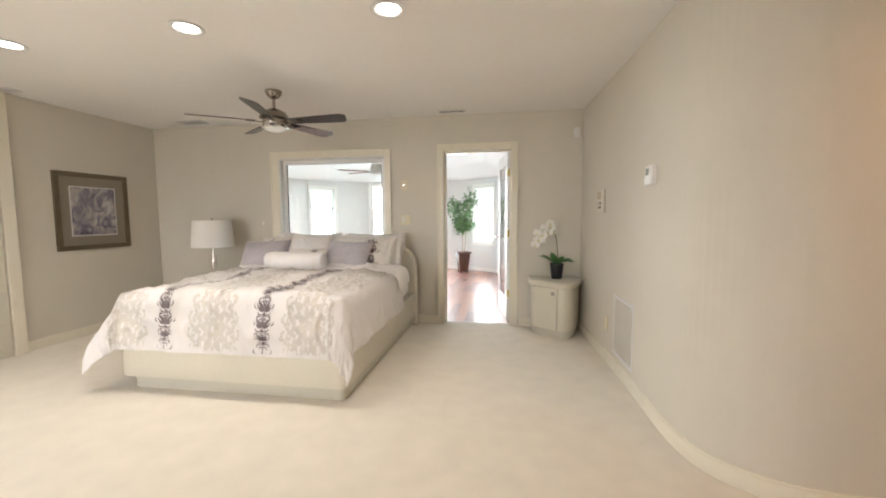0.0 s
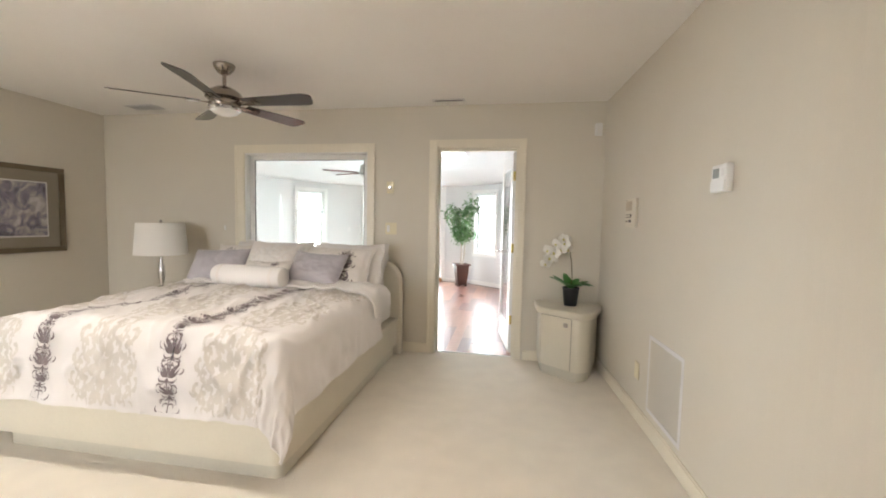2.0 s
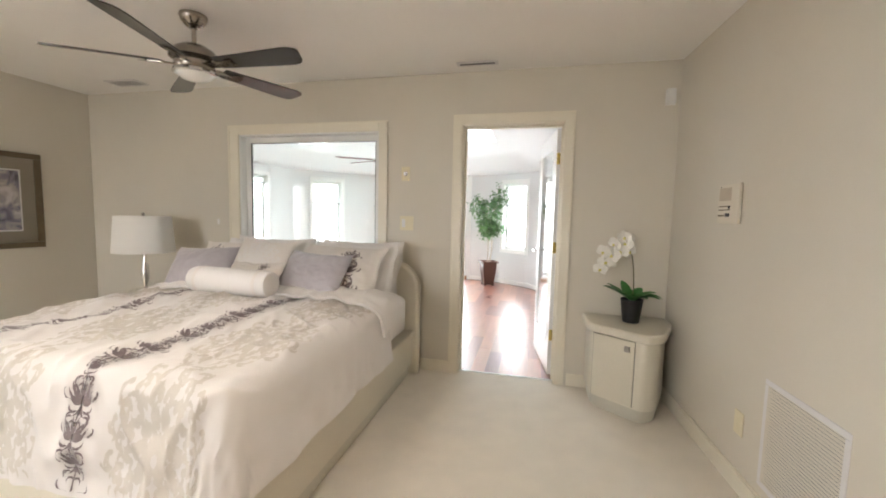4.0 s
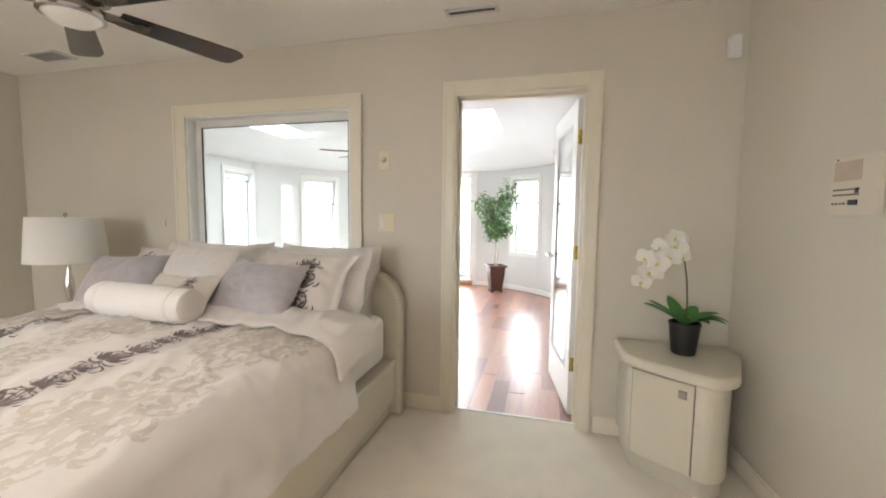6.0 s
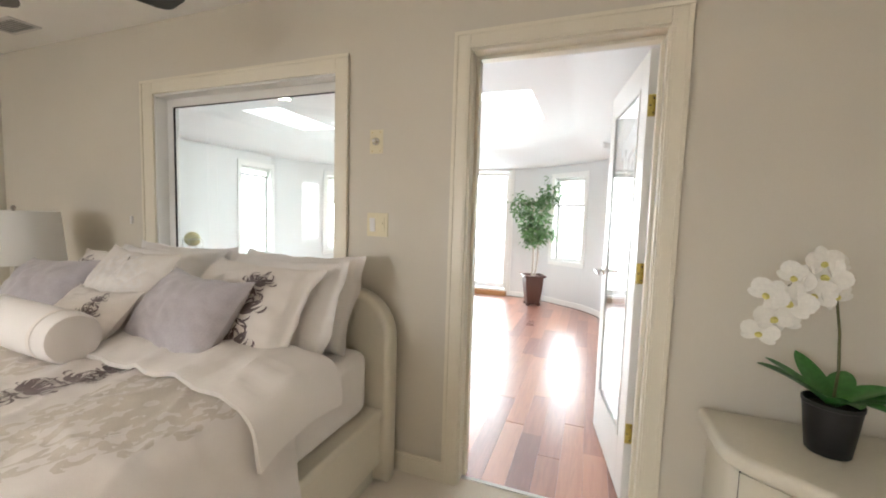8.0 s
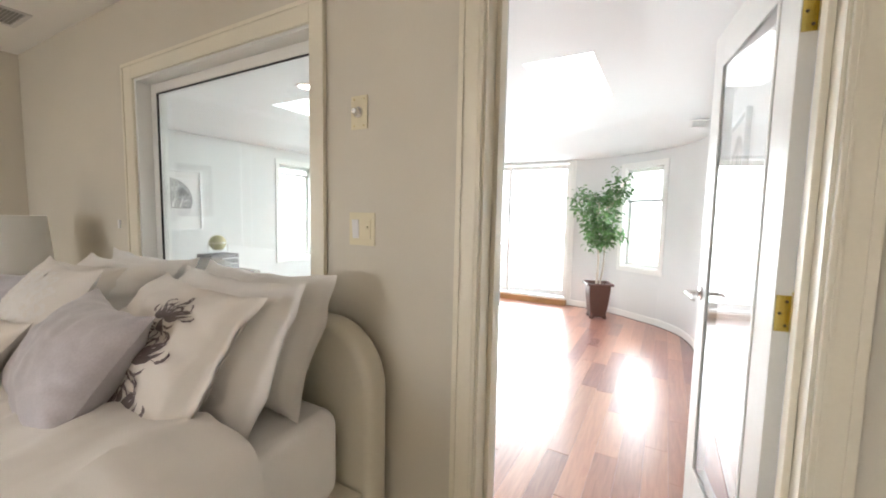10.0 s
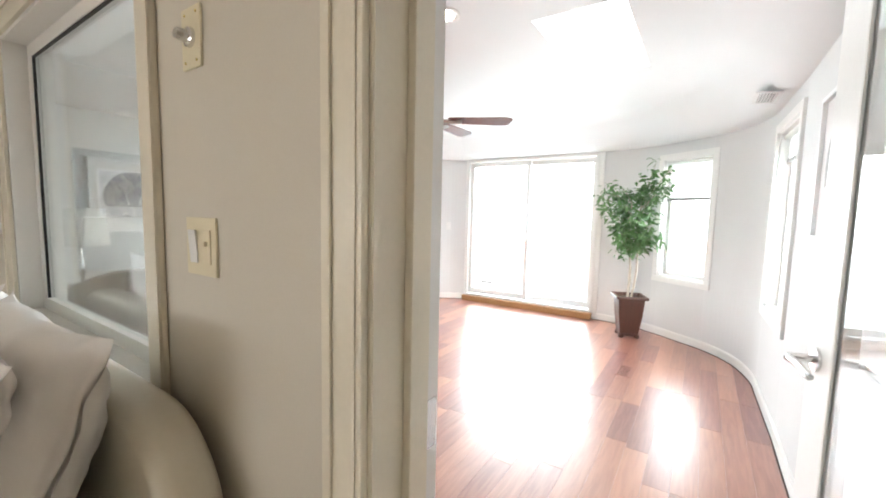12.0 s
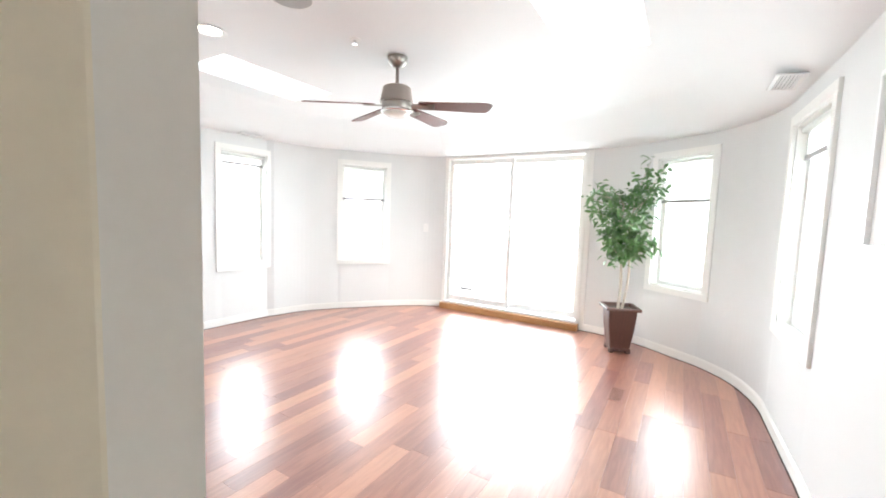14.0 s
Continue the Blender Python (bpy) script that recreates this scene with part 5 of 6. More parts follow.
# framed picture on the west wall
pic = thing("framed_picture", pose(-3.699, 4.13, 1.355, 0, 0, 90), "framed lilac watercolour in a dark bronze frame with olive mat", "picture")
w, h = 0.395, 0.415
bm = bmesh.new()
for q in ((-w, w, h - 0.05, h), (-w, w, -h, -h + 0.05), (-w, -w + 0.05, -h + 0.05, h - 0.05), (w - 0.05, w, -h + 0.05, h - 0.05)):
    add_box(bm, q[0], q[1], -0.030, -0.001, q[2], q[3], 0.006)
part("frame", bm, M["frame_bronze"], pic, "dark bronze moulded frame")
part("mat", box(-w + 0.049, w - 0.049, -0.012, -0.004, -h + 0.049, h - 0.049), M["mat_olive"], pic, "olive mat board")
part("inner_mat", box(-w + 0.148, w - 0.148, -0.0145, -0.0125, -h + 0.148, h - 0.148), M["mat_white"], pic, "thin white inner mat")
part("print", box(-w + 0.160, w - 0.160, -0.0165, -0.015, -h + 0.160, h - 0.160), M["watercolour"], pic, "muted lilac and grey watercolour print")
pn = part("glazing", box(-w + 0.05, w - 0.05, -0.0225, -0.0205, -h + 0.05, h - 0.05), M["pane"], pic)
pn.visible_shadow = False

# built-in drawers
dc = thing("built_in_drawers", pose(0, 0, 0), "cream built-in drawer unit set into the wall", "drawers")
part("carcass", box(-4.44, -3.685, 1.75, 3.295, 0.0, TOP - 0.003), M["lacquer"], dc)
part("post", box(-3.86, -3.655, 3.297, 3.398, 0.0, TOP - 0.003, 0.006), M["trim"], dc, "cream painted end post")
zz = [0.07, 0.34, 0.60, 0.78, 0.93, 1.08, 1.235]
for y0, y1 in ((2.53, 3.285), (1.76, 2.525)):
    for a, b in zip(zz, zz[1:]):
        dr = part("drawer_front", box(-3.684, -3.662, y0 + 0.003, y1 - 0.003, a + 0.003, b - 0.003, 0.003), M["lacquer"], dc)
    part("cupboard_door", box(-3.684, -3.662, y0 + 0.003, y1 - 0.003, 1.240, TOP - 0.06, 0.003), M["lacquer"], dc)


# wall fittings
def plate(name, m, w, h, mat, lab, cat, d=0.006):
    t = thing(name, m, lab, cat)
    part("cover_plate", box(-w / 2, w / 2, -d, -0.0005, -h / 2, h / 2, 0.002), mat, t)
    return t


bell = plate("bell_push", pose(-0.352, WALL_Y, 1.645), 0.072, 0.115, M["ivory_plastic"], "ivory wall plate with a round chrome push button", "button")
part("push_button", lathe([(0, 0.0), (0.019, 0.0), (0.018, 0.007), (0.012, 0.010), (0.011, 0.024), (0.009, 0.028), (0, 0.028)], 24, pose(0, -0.006, 0, 90)), M["chrome"], bell, "chrome push button", True)
for x, z in ((-0.022, 0.045), (0.022, 0.045), (-0.022, -0.045), (0.022, -0.045)):
    part("screw", lathe([(0, 0), (0.003, 0), (0.002, 0.0015), (0, 0.0015)], 8, pose(x, -0.006, z, 90)), M["brass"], bell)
sw = plate("light_switch", pose(-0.338, WALL_Y, 1.238), 0.116, 0.117, M["ivory_plastic"], "ivory double light switch with rocker and dimmer", "switch")
part("rocker", box(-0.042, -0.012, -0.010, -0.006, -0.034, 0.034, 0.002, pose(0, 0, 0, 4)), M["white_plastic"], sw, "white rocker")
part("dimmer", box(0.014, 0.042, -0.009, -0.006, -0.034, 0.034, 0.002), M["ivory_plastic"], sw)
part("dimmer_slide", box(0.022, 0.034, -0.016, -0.009, 0.002, 0.012, 0.002), M["ivory_plastic"], sw)
cn = plate("wall_bracket", pose(-2.19, WALL_Y, 1.205), 0.016, 0.05, M["white_plastic"], "small pale bracket beside the interior window", "bracket", 0.012)
th = thing("thermostat", pose(1.747, 3.058, 1.520, 0, 0, -90), "white wall thermostat with a grey display", "thermostat")
part("case", box(-0.063, 0.063, -0.030, -0.0005, -0.060, 0.060, 0.008), M["white_plastic"], th)
part("display", box(-0.046, 0.006, -0.0315, -0.0302, 0.002, 0.044, 0.0006), M["display"], th, "grey liquid crystal display")
part("flap", box(-0.058, 0.058, -0.0345, -0.0302, -0.056, -0.010, 0.002), M["white_plastic"], th, "white hinged key cover")
part("button_row", box(0.022, 0.046, -0.0320, -0.0302, 0.006, 0.040, 0.001), M["grille"], th)
ic = thing("intercom_panel", pose(1.7015, 4.190, 1.402, 0, 0, -90 + 2.6), "ivory intercom wall panel with tan speaker cloth and black keys", "control panel")
part("case", box(-0.102, 0.102, -0.016, -0.0005, -0.103, 0.103, 0.004), M["panel_plastic"], ic)
part("speaker_cloth", box(-0.090, 0.030, -0.0172, -0.0161, 0.018, 0.086, 0.0005), M["tan_cloth"], ic, "tan speaker cloth")
for z in (-0.012, -0.030):
    part("slot", box(-0.090, 0.026, -0.0170, -0.0161, z - 0.003, z + 0.003), M["frame_bronze"], ic)
part("volume_knob", box(0.012, 0.022, -0.021, -0.0161, -0.026, -0.008, 0.001), M["black_plastic"], ic, "black sliding knob")
part("key", box(-0.016, 0.022, -0.020, -0.0161, -0.066, -0.048, 0.001), M["black_plastic"], ic, "black key")
for x in (-0.086, -0.070, -0.052, -0.036):
    part("button", lathe([(0, 0), (0.0045, 0), (0.004, 0.003), (0, 0.003)], 10, pose(x, -0.016, -0.060, 90)), M["frame_bronze"], ic)
part("status_lamp", lathe([(0, 0), (0.004, 0), (0.003, 0.002), (0, 0.002)], 10, pose(-0.078, -0.016, 0.094, 90)), M["frame_bronze"], ic)
oc = plate("wall_outlet", pose(1.7135, 3.95, 0.335, 0, 0, -90 + 2.6), 0.072, 0.115, M["ivory_plastic"], "ivory wall outlet near the return grille", "outlet")
for z in (0.026, -0.026):
    part("socket", box(-0.017, 0.017, -0.0075, -0.006, z - 0.016, z + 0.016, 0.0006), M["ivory_plastic"], oc)
pir = thing("motion_sensor", pose(1.60, WALL_Y, 2.175, 0, 0, 0), "small white motion sensor high in the corner", "sensor")
bm = prism(rounded([(-0.032, -0.001), (-0.028, -0.040), (0.028, -0.040), (0.032, -0.001)], [0, 0.015, 0.015, 0]), -0.055, 0.055, 0.006)
part("case", bm, M["white_plastic"], pir, "", True)
part("lens", box(-0.018, 0.018, -0.0425, -0.0395, -0.035, -0.002, 0.001), M["opal"], pir)

# return air grille
gr = thing("return_air_grille", pose(1.7445, 3.562, 0.380, 0, 0, -90 + 1.5), "white return air grille with fine horizontal louvres", "vent")
w, h = 0.235, 0.245
bm = bmesh.new()
for q in ((-w, w, h - 0.025, h), (-w, w, -h, -h + 0.025), (-w, -w + 0.025, -h + 0.025, h - 0.025), (w - 0.025, w, -h + 0.025, h - 0.025)):
    add_box(bm, q[0], q[1], -0.012, -0.0005, q[2], q[3], 0.003)
part("frame", bm, M["grille"], gr)
# Backing and louvres are darkened in place of shade between the slats.
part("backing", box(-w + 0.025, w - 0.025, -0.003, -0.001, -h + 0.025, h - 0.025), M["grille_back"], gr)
sl_me = None
for i in range(30):
    z = -h + 0.025 + (i + 0.5) * (2 * h - 0.05) / 30
    if sl_me is None:
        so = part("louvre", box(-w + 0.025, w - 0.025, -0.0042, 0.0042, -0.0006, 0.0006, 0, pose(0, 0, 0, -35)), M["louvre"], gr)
        sl_me = so.data
    else:
        so = new("louvre", sl_me)
        so.parent = gr
    so.location = (0, -0.0075, z)

# ---- sunroom things ----
ceiling_fan(pose(-1.48, 7.34, TOP), "sunroom ceiling fan with mahogany blades and brushed nickel motor", M["blade_red"], M["nickel"], (32, 92, 158, 212), 0.70, 0.205, True)

# downlight, speaker and sprinkler in the tray
d2 = copy_thing(dl, pose(-0.80, 6.50, TOP))
d2["label"] = "lit recessed light in the sunroom ceiling"
d3 = copy_thing(dl, pose(-2.30, 6.46, TOP))
d3["label"] = "lit recessed light in the sunroom ceiling"
sp = thing("ceiling_speaker", pose(-1.50, 6.45, TOP), "round grey ceiling speaker grille", "speaker")
part("grille", lathe([(0.105, -0.001), (0.107, -0.006), (0.098, -0.009), (0.05, -0.011), (0, -0.0115)], 40), M["speaker_mesh"], sp, "", True)
part("rim", lathe([(0.1075, -0.001), (0.116, -0.001), (0.115, -0.007), (0.1075, -0.0065)], 40), M["white_plastic"], sp, "", True)
sk = thing("sprinkler_head", pose(-1.55, 6.98, TOP), "small chrome sprinkler head in the ceiling", "sprinkler")
part("escutcheon", lathe([(0, -0.001), (0.035, -0.001), (0.034, -0.006), (0.02, -0.009), (0, -0.009)], 28), M["white_plastic"], sk, "", True)
part("head", lathe([(0, -0.009), (0.010, -0.009), (0.008, -0.028), (0.018, -0.030), (0.018, -0.033), (0, -0.033)], 16), M["chrome"], sk)
ceiling_register(pose(0.80, 8.0, SOFFIT + 0.006, 0, 0, 90) @ pose(0, 0, 0, 6, 0, 0), 0.15, 0.07, "grey-white vent in the coved sunroom ceiling", 6)
ceiling_register(pose(-3.84, 7.72, SOFFIT + 0.006, 0, 0, 90), 0.13, 0.035, "narrow white vent above the west window", 3)


def wall_outlet(x, y, z, turn, mat, lab):
    t = plate("wall_outlet", pose(x, y, z, 0, 0, turn), 0.07, 0.112, mat, lab, "outlet")
    for q in (0.026, -0.026):
        part("socket", box(-0.017, 0.017, -0.0075, -0.006, q - 0.016, q + 0.016, 0.0006), mat, t)


wall_outlet(0.352, 9.462, 0.40, -36, M["white_plastic"], "white wall outlet below the window")
wall_outlet(-3.42, 9.045, 0.42, 51, M["white_plastic"], "white wall outlet below the window")
lsw = plate("light_switch", pose(-2.78, 9.715, 1.13, 0, 0, 30), 0.07, 0.112, M["white_plastic"], "white light switch beside the sliding door", "switch")
part("toggle", box(-0.005, 0.005, -0.016, -0.006, -0.008, 0.012, 0.001), M["white_plastic"], lsw)

# ficus
fic = thing("ficus_tree", pose(-0.13, 9.33, 0), "artificial ficus tree in a dark brown square planter", "potted tree")


def planter():
    bm = bmesh.new()

    def ring(h, z, r=0.14):
        return [bm.verts.new((x, y, z)) for x, y in rounded(sq(h), [h * r] * 4, 3)]
    rings = [ring(0.112, 0.045), ring(0.118, 0.075), ring(0.145, 0.25), ring(0.158, 0.40), ring(0.160, 0.435), ring(0.196, 0.437), ring(0.200, 0.450), ring(0.196, 0.465), ring(0.165, 0.466), ring(0.155, 0.42)]
    for a, b in zip(rings, rings[1:]):
        for i in range(len(a)):
            j = (i + 1) % len(a)
            bm.faces.new((a[i], a[j], b[j], b[i]))
    bm.faces.new(rings[0])
    bm.faces.new(rings[-1])
    return bm


PT = pose(0, 0, 0, 0, 0, 22) @ Matrix.Diagonal((0.84, 0.84, 1.0, 1.0))
bm = planter()
bmesh.ops.transform(bm, matrix=PT, verts=bm.verts)
pot = part("planter", bm, M["planter"], fic, "dark red-brown tapered square planter")
for x in (-1, 1):
    for y in (-1, 1):
        part("foot", lathe([(0, 0), (0.028, 0.0), (0.036, 0.012), (0.030, 0.032), (0.020, 0.046), (0, 0.046)], 14, PT @ pose(x * 0.095, y * 0.095, 0)), M["planter"], pot, "", True)
bm = box(-0.12, 0.12, -0.12, 0.12, 0.026, 0.0445, 0.004, PT)
part("apron", bm, M["planter"], pot)
part("soil", box(-0.150, 0.150, -0.150, 0.150, 0.421, 0.432, 0.003, PT), M["soil"], fic)
rng = random.Random(7)


def wander(p, q, bow, n_=9):
    p, q = Vector(p), Vector(q)
    return [p.lerp(q, i / n_) + Vector((bow * math.sin(i / n_ * 6.0), bow * 0.7 * math.cos(i / n_ * 5.0), 0)) for i in range(n_ + 1)]


T_A = wander((-0.02, 0.0, 0.43), (-0.03, 0.03, 1.48), 0.014)
T_B = wander((0.015, 0.015, 0.43), (0.08, 0.02, 1.54), 0.022)
part("trunk", tube(T_A, [0.015 - 0.0008 * i for i in range(10)], 9), M["bark"], fic, "pale slender trunk", True)
part("trunk", tube(T_B, [0.013 - 0.0007 * i for i in range(10)], 9), M["bark"], fic, "pale slender trunk", True)
limbs = []
for k in range(34):
    src = T_A if k % 2 else T_B
    i = rng.randint(4, 9)
    a = src[i]
    side = -1 if k % 2 else 1
    up = rng.uniform(0.05, 0.42)
    d = Vector((side * rng.uniform(-0.04, 0.36), rng.uniform(-0.26, 0.18), up)) * (0.55 + 0.09 * (i - 4))
    e = a + d + Vector((0, 0, 0.02))
    e.z = min(e.z, 1.93 if side > 0 else 1.84)
    limbs.append((a, e))
    part("limb", tube([a, a.lerp(e, 0.5) + Vector((0, 0, 0.02)), e], [0.005, 0.0035, 0.002], 5), M["bark"], fic)
bm = bmesh.new()


def add_leaf(bm, p, d, size, roll):
    d = d.normalized()
    s = d.cross(Vector((0, 0, 1)))
    s = s.normalized() if s.length > 0.05 else Vector((1, 0, 0))
    up = s.cross(d)
    s = s * math.cos(roll) + up * math.sin(roll)
    n_ = s.cross(d).normalized()
    w = size * 0.42
    q = [p, p + d * size * 0.35 + s * w / 2 + n_ * size * 0.05, p + d * size * 0.75 + s * w * 0.36 - n_ * size * 0.01, p + d * size - n_ * size * 0.10,
         p + d * size * 0.75 - s * w * 0.36 - n_ * size * 0.01, p + d * size * 0.35 - s * w / 2 + n_ * size * 0.05]
    mid = p + d * size * 0.5 - n_ * size * 0.04
    v = [bm.verts.new(x) for x in q]
    c = bm.verts.new(mid)
    for i in range(6):
        bm.faces.new((v[i], v[(i + 1) % 6], c))


for a, e in limbs:
    for k in range(rng.randint(30, 44)):
        u = rng.uniform(0.25, 1.05)
        p = a.lerp(e, u) + Vector((rng.gauss(0, 0.045), rng.gauss(0, 0.045), rng.gauss(0, 0.04)))
        d = Vector((rng.gauss(0, 1), rng.gauss(0, 1) - 0.3, rng.gauss(-0.35, 0.6)))
        add_leaf(bm, p, d, rng.uniform(0.055, 0.105), rng.uniform(-0.9, 0.9))
part("crown", bm, M["leaf"], fic, "many small glossy green leaves")


# round-motif prints
def art_print(m, w, h, lab):
    t = thing("framed_art", m, lab, "picture", "pair of framed tree prints")
    bm = bmesh.new()
    for q in ((-w, w, h - 0.02, h), (-w, w, -h, -h + 0.02), (-w, -w + 0.02, -h + 0.02, h - 0.02), (w - 0.02, w, -h + 0.02, h - 0.02)):
        add_box(bm, q[0], q[1], -0.028, -0.001, q[2], q[3], 0.003)
    part("frame", bm, M["art_silver"], t, "thin silver frame")
    part("mat", box(-w + 0.019, w - 0.019, -0.010, -0.003, -h + 0.019, h - 0.019), M["mat_white"], t, "wide white mat")
    r = min(w, h) * 0.72
    disc = part("round_print", lathe([(0, 0.0105), (r, 0.0105), (r, 0.013), (0, 0.0135)], 48, pose(0, 0, 0, 90)), M["art_ground"], t, "round grey tree print")
    bm = bmesh.new()
    low = math.asin(0.34)
    arc = [bm.verts.new((0.996 * r * math.cos(a), -0.0140, 0.996 * r * math.sin(a))) for a in (math.pi + low + (math.pi - 2 * low) * k / 24 for k in range(25))]
    bm.faces.new(arc)
    part("pale_field", bm, M["grille"], disc, "pale foreground of the print")
    bm = bmesh.new()
    rg = random.Random(3)
    pts = []

    def branch(p, a, ln, wd, depth):
        q = (p[0] + ln * math.cos(a), p[1] + ln * math.sin(a))
        if q[0] ** 2 + q[1] ** 2 > (r * 0.97) ** 2:
            return
        nx, ny = -math.sin(a) * wd / 2, math.cos(a) * wd / 2
        v = [bm.verts.new((x, -0.0145, z)) for x, z in ((p[0] + nx, p[1] + ny), (p[0] - nx, p[1] - ny), (q[0] - nx * 0.7, q[1] - ny * 0.7), (q[0] + nx * 0.7, q[1] + ny * 0.7))]
        bm.faces.new(v)
        if depth:
            for k in range(2 if depth < 4 else 3):
                branch(q, a + rg.uniform(-0.75, 0.75), ln * rg.uniform(0.68, 0.9), wd * 0.68, depth - 1)
    branch((r * 0.15, -r * 0.35), 1.5, r * 0.28, r * 0.09, 5)
    branch((-r * 0.2, -r * 0.3), 1.9, r * 0.24, r * 0.07, 5)
    branch((r * 0.45, -r * 0.3), 1.2, r * 0.22, r * 0.06, 5)
    part("tree_drawing", bm, M["mat_white"], disc, "pale branching tree lines")
    part("horizon_line", box(-r * 0.9, r * 0.9, -0.0150, -0.0142, -r * 0.37, -r * 0.31), M["art_dark"], disc)
    return t


art_print(pose(-3.949, 6.08, 1.400, 0, 0, 90), 0.335, 0.325, "white matted round tree print above the desk")
art_print(pose(0.9485, 6.725, 1.552, 0, 0, -90), 0.335, 0.318, "white matted round tree print near the open door")

# desk with box and globe
desk = thing("desk", pose(0, 0, 0), "weathered grey wooden desk below the framed print", "desk")
dx0, dx1, dy0, dy1, dz = -3.50, -2.86, 5.28, 6.36, 0.72
part("desktop", box(dx0, dx1, dy0, dy1, dz - 0.035, dz, 0.004), M["grey_wood"], desk)
part("apron", box(dx0 + 0.03, dx1 - 0.03, dy0 + 0.03, dy1 - 0.03, dz - 0.12, dz - 0.0355), M["grey_wood"], desk)
for x in (dx0 + 0.01, dx1 - 0.07):
    for y in (dy0 + 0.01, dy1 - 0.07):
        part("leg", box(x, x + 0.06, y, y + 0.06, 0.0, dz - 0.036, 0.003), M["grey_wood"], desk)
st = thing("storage_box", pose(-3.16, 6.12, dz, 0, 0, 4), "dark grey stacked storage box on the desk", "box")
for i in range(3):
    tr = part("tray", box(-0.11, 0.11, -0.14, 0.14, 0.002 + i * 0.055, 0.052 + i * 0.055, 0.005), M["book_grey"], st)
    part("tray_edge", box(0.1102, 0.114, -0.13, 0.13, 0.006 + i * 0.055, 0.014 + i * 0.055), M["art_silver"], tr)
gl = thing("desk_globe", pose(-3.16, 6.12, dz + 0.1675), "small antique gold globe on a chrome stand", "globe")
part("sphere", lathe([(0.075 * math.sin(math.pi * i / 16), 0.10 - 0.075 * math.cos(math.pi * i / 16)) for i in range(17)], 28), M["globe"], gl, "", True)
part("stand_ring", tube([(0.092 * math.cos(a / 12 * math.pi * 2), 0.092 * math.sin(a / 12 * math.pi * 2), 0.10) for a in range(13)], 0.003, 6), M["chrome"], gl)
for k in range(4):
    a = k * math.pi / 2 + 0.6
    part("stand_leg", tube([(0.092 * math.cos(a), 0.092 * math.sin(a), 0.0), (0.092 * math.cos(a), 0.092 * math.sin(a), 0.10)], 0.003, 6), M["chrome"], gl)

# lamp on the desk and a tub chair near it
dlp = thing("desk_lamp", pose(-3.40, 5.54, dz), "white drum shade lamp with a slim chrome stem on the desk", "lamp")
part("foot", lathe([(0, 0), (0.062, 0), (0.064, 0.007), (0.04, 0.016), (0.014, 0.024), (0, 0.024)], 28), M["chrome"], dlp, "", True)
part("stem", lathe([(0, 0.024), (0.009, 0.024), (0.011, 0.05), (0.022, 0.09), (0.024, 0.14), (0.016, 0.20), (0.009, 0.235), (0.012, 0.255), (0.008, 0.27), (0.008, 0.33), (0, 0.33)], 24), M["chrome"], dlp, "turned chrome stem", True)
dsh = part("shade", lathe([(0.173, 0.300), (0.175, 0.300), (0.152, 0.575), (0.150, 0.575), (0.173, 0.300)], 48), M["shade"], dlp, "white linen drum shade", True)
part("top_spider", tube([(-0.149, 0, 0.558), (0, 0, 0.554), (0.149, 0, 0.558)], 0.0025, 6), M["nickel"], dsh)
part("harp", tube([(0, 0, 0.33), (0.04, 0, 0.40), (0.036, 0, 0.50), (0, 0, 0.555)], 0.002, 6), M["nickel"], dlp)
part("finial", lathe([(0, 0.552), (0.006, 0.552), (0.005, 0.568), (0.011, 0.58), (0.006, 0.592), (0, 0.595)], 12), M["nickel"], dlp, "", True)

tub = thing("tub_chair", pose(-2.52, 5.475, 0, 0, 0, 180), "grey upholstered tub chair with a high curved back at the desk", "chair")


def tub_shell():
    """A curved back that sinks into low arms, open towards +x."""
    bm = bmesh.new()
    n_, rings = 36, []
    for i in range(n_ + 1):
        a = radians(62 + 236 * i / n_)
        rise = math.cos((i / n_ - 0.5) * math.pi) ** 0.9 if 0 < i < n_ else 0.0
        top = 0.60 + 0.36 * rise
        prof = [(0.255, 0.16), (0.31, 0.155), (0.325, 0.30), (0.33, top - 0.05), (0.322, top - 0.012), (0.30, top), (0.275, top - 0.012), (0.262, top - 0.05), (0.25, 0.32)]
        rings.append([bm.verts.new((r * math.cos(a), r * math.sin(a), z)) for r, z in prof])
    k = len(rings[0])
    for p, q in zip(rings, rings[1:]):
        for j in range(k):
            bm.faces.new((p[j], p[(j + 1) % k], q[(j + 1) % k], q[j]))
    bm.faces.new(rings[0])
    bm.faces.new(rings[-1])
    return bm


part("shell", tub_shell(), M["grey_cloth"], tub, "", True)
part("seat", lathe([(0, 0.20), (0.22, 0.20), (0.246, 0.22), (0.248, 0.40), (0.23, 0.435), (0.15, 0.45), (0, 0.455)], 40), M["grey_cloth"], tub, "padded round seat", True)
for a in (45, 135, 225, 315):
    part("leg", lathe([(0, 0), (0.014, 0), (0.022, 0.199), (0, 0.199)], 12, pose(0.19 * math.cos(radians(a)), 0.19 * math.sin(radians(a)), 0)), M["planter"], tub, "dark wooden leg", True)

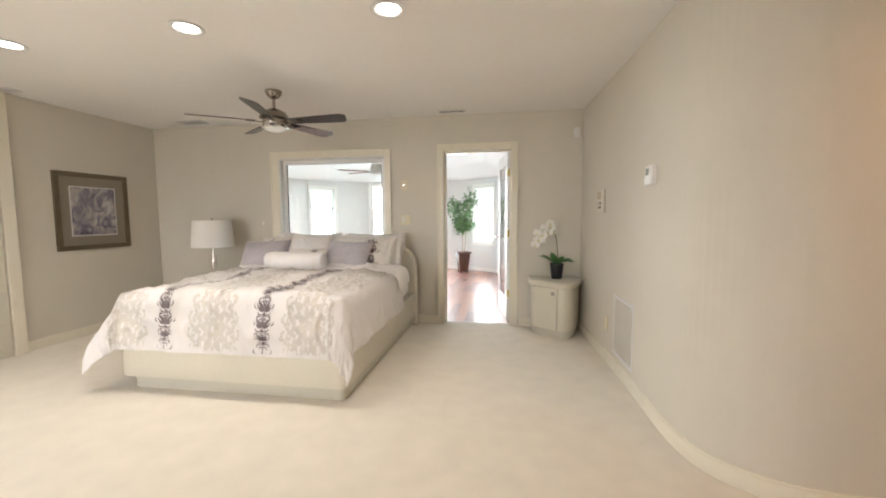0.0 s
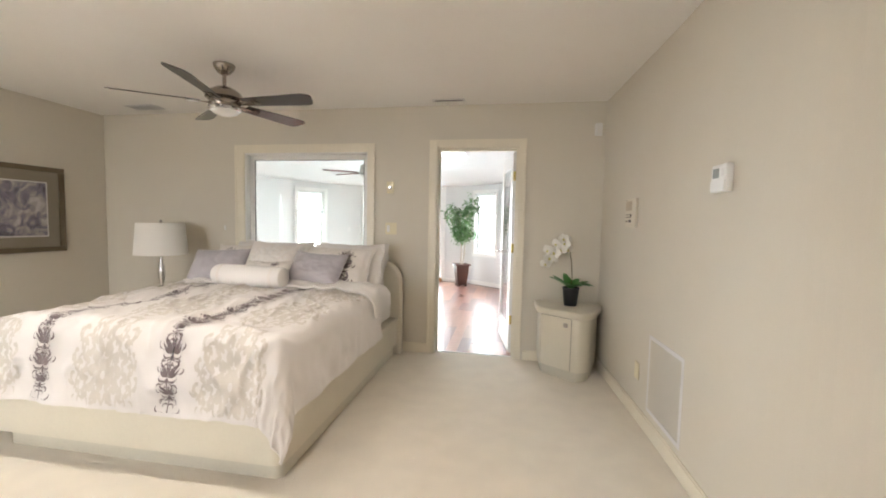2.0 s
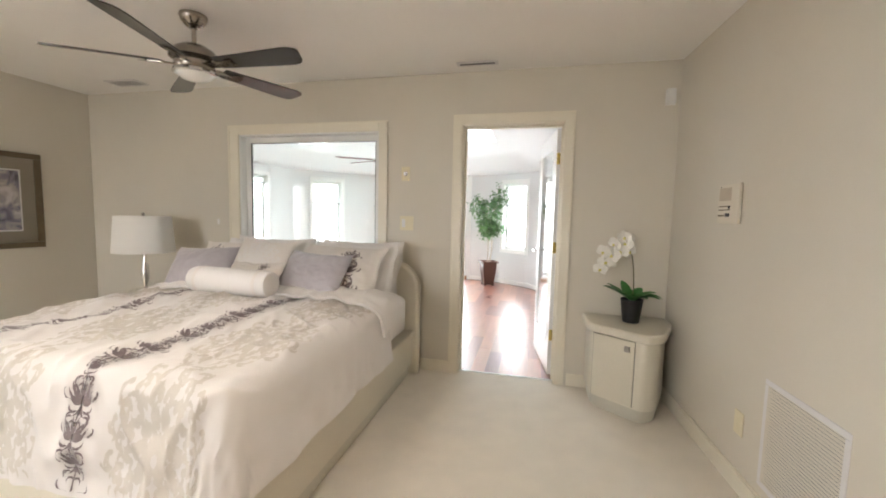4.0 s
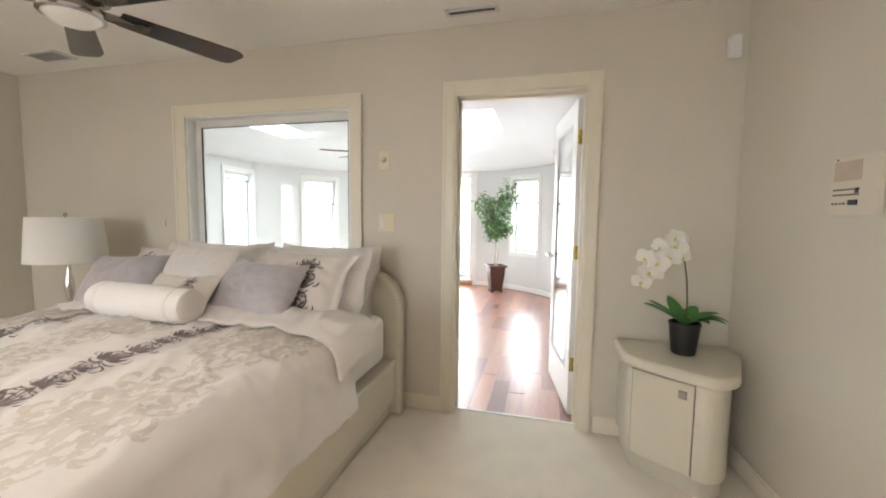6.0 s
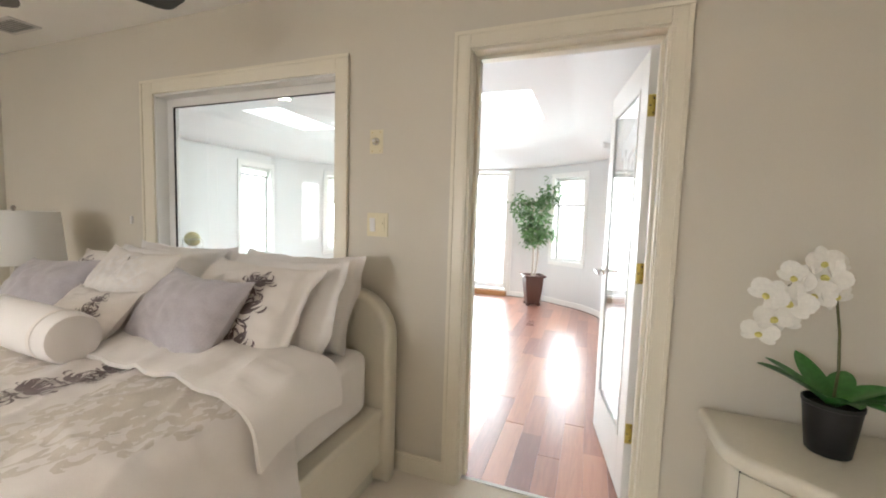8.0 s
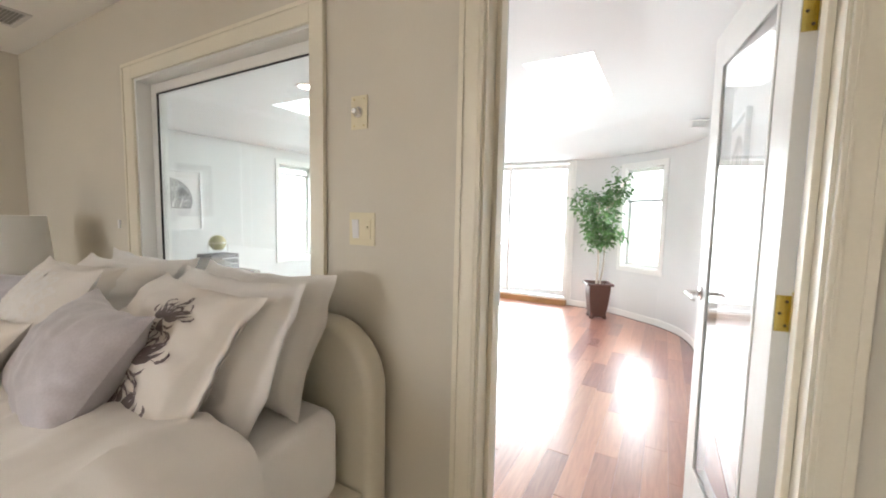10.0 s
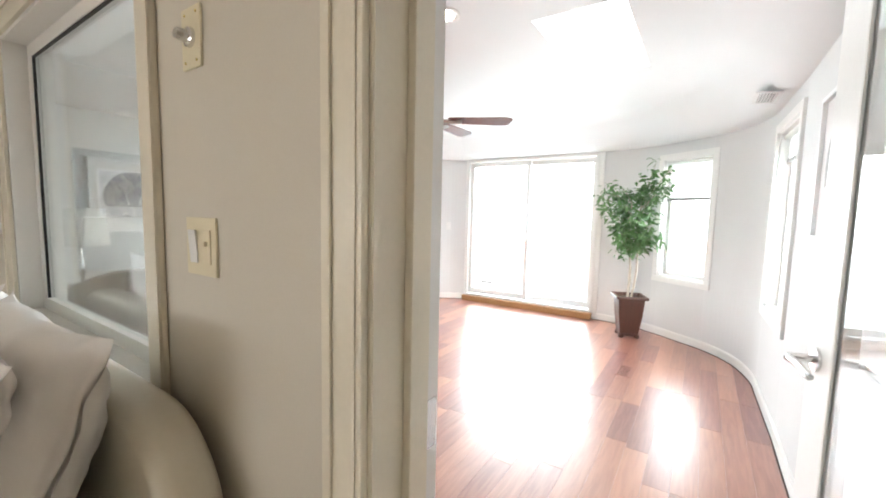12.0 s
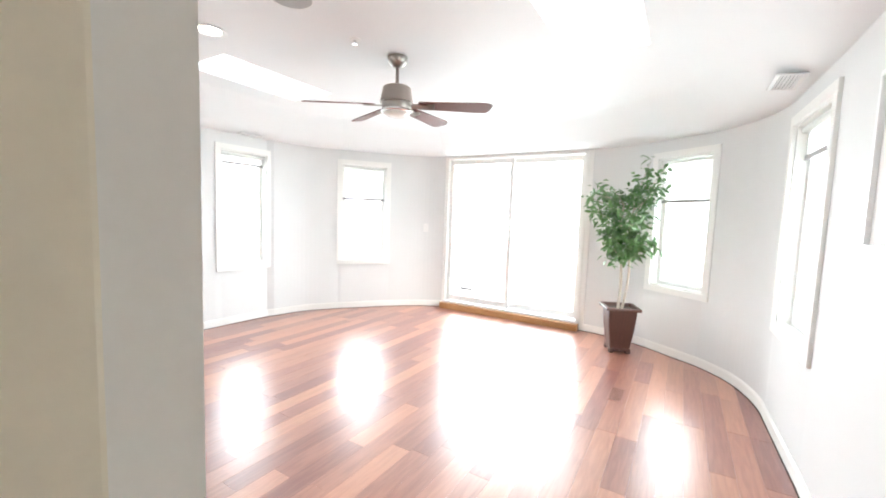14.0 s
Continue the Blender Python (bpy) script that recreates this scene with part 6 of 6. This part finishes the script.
fv = thing("floor_register", pose(0.02, 8.20, 0.0), "brown wooden floor vent flush in the planks", "vent")
part("frame", box(-0.055, 0.055, -0.13, 0.13, 0.0005, 0.003, 0.001), M["plank"], fv)
for i in range(7):
    part("slot", box(-0.040, 0.040, -0.112 + i * 0.034, -0.104 + i * 0.034, 0.0031, 0.0036), M["subfloor"], fv)

# ---- cherry plank floor of the sunroom ----
sf = thing("floor_2", pose(0, 0, 0), "glossy reddish cherry plank floor", "wood floor", kind="structure")
part("subfloor", box(-4.05, 1.05, 5.036, 9.95, -0.12, -0.021), M["subfloor"], sf)
PW = 0.118
rng = random.Random(11)


def reach_y(x):
    """How far north the room goes at x, just into the wall."""
    best = 5.1
    for p, q in zip(LINE2, LINE2[1:]):
        lo, hi = min(p.x, q.x), max(p.x, q.x)
        if lo - 1e-6 <= x <= hi + 1e-6 and hi - lo > 1e-4:
            u = (x - p.x) / (q.x - p.x)
            best = max(best, p.y + u * (q.y - p.y))
    return best + 0.11


PLANKS = {}
x = -4.03
while x < 1.0:
    xm = min(max(x + PW / 2, -3.94), 0.94)
    end = min(9.93, reach_y(xm))
    y = 5.036 - rng.uniform(0.0, 0.9)
    while y < end:
        ln = rng.choice((0.55, 0.7, 0.85, 1.0, 1.15, 1.3))
        a, b = max(y, 5.036), min(y + ln, end)
        y += ln
        if b - a < 0.12:
            continue
        key = round(b - a, 2)
        if key not in PLANKS:
            t = bmesh.new()
            add_box(t, 0.0003, PW - 0.0003, 0.0003, key - 0.0003, -0.0205, 0.0, 0.0)
            top = [e for e in t.edges if e.verts[0].co.z > -0.001 and e.verts[1].co.z > -0.001]
            bmesh.ops.bevel(t, geom=top, offset=0.0006, segments=1, affect="EDGES")
            me = bpy.data.meshes.new("plank")
            bmesh.ops.recalc_face_normals(t, faces=t.faces)
            t.to_mesh(me)
            t.free()
            me.materials.append(M["plank"])
            PLANKS[key] = me
        ob = new("plank", PLANKS[key])
        ob.parent = sf
        ob.location = (x, a, 0)
    x += PW
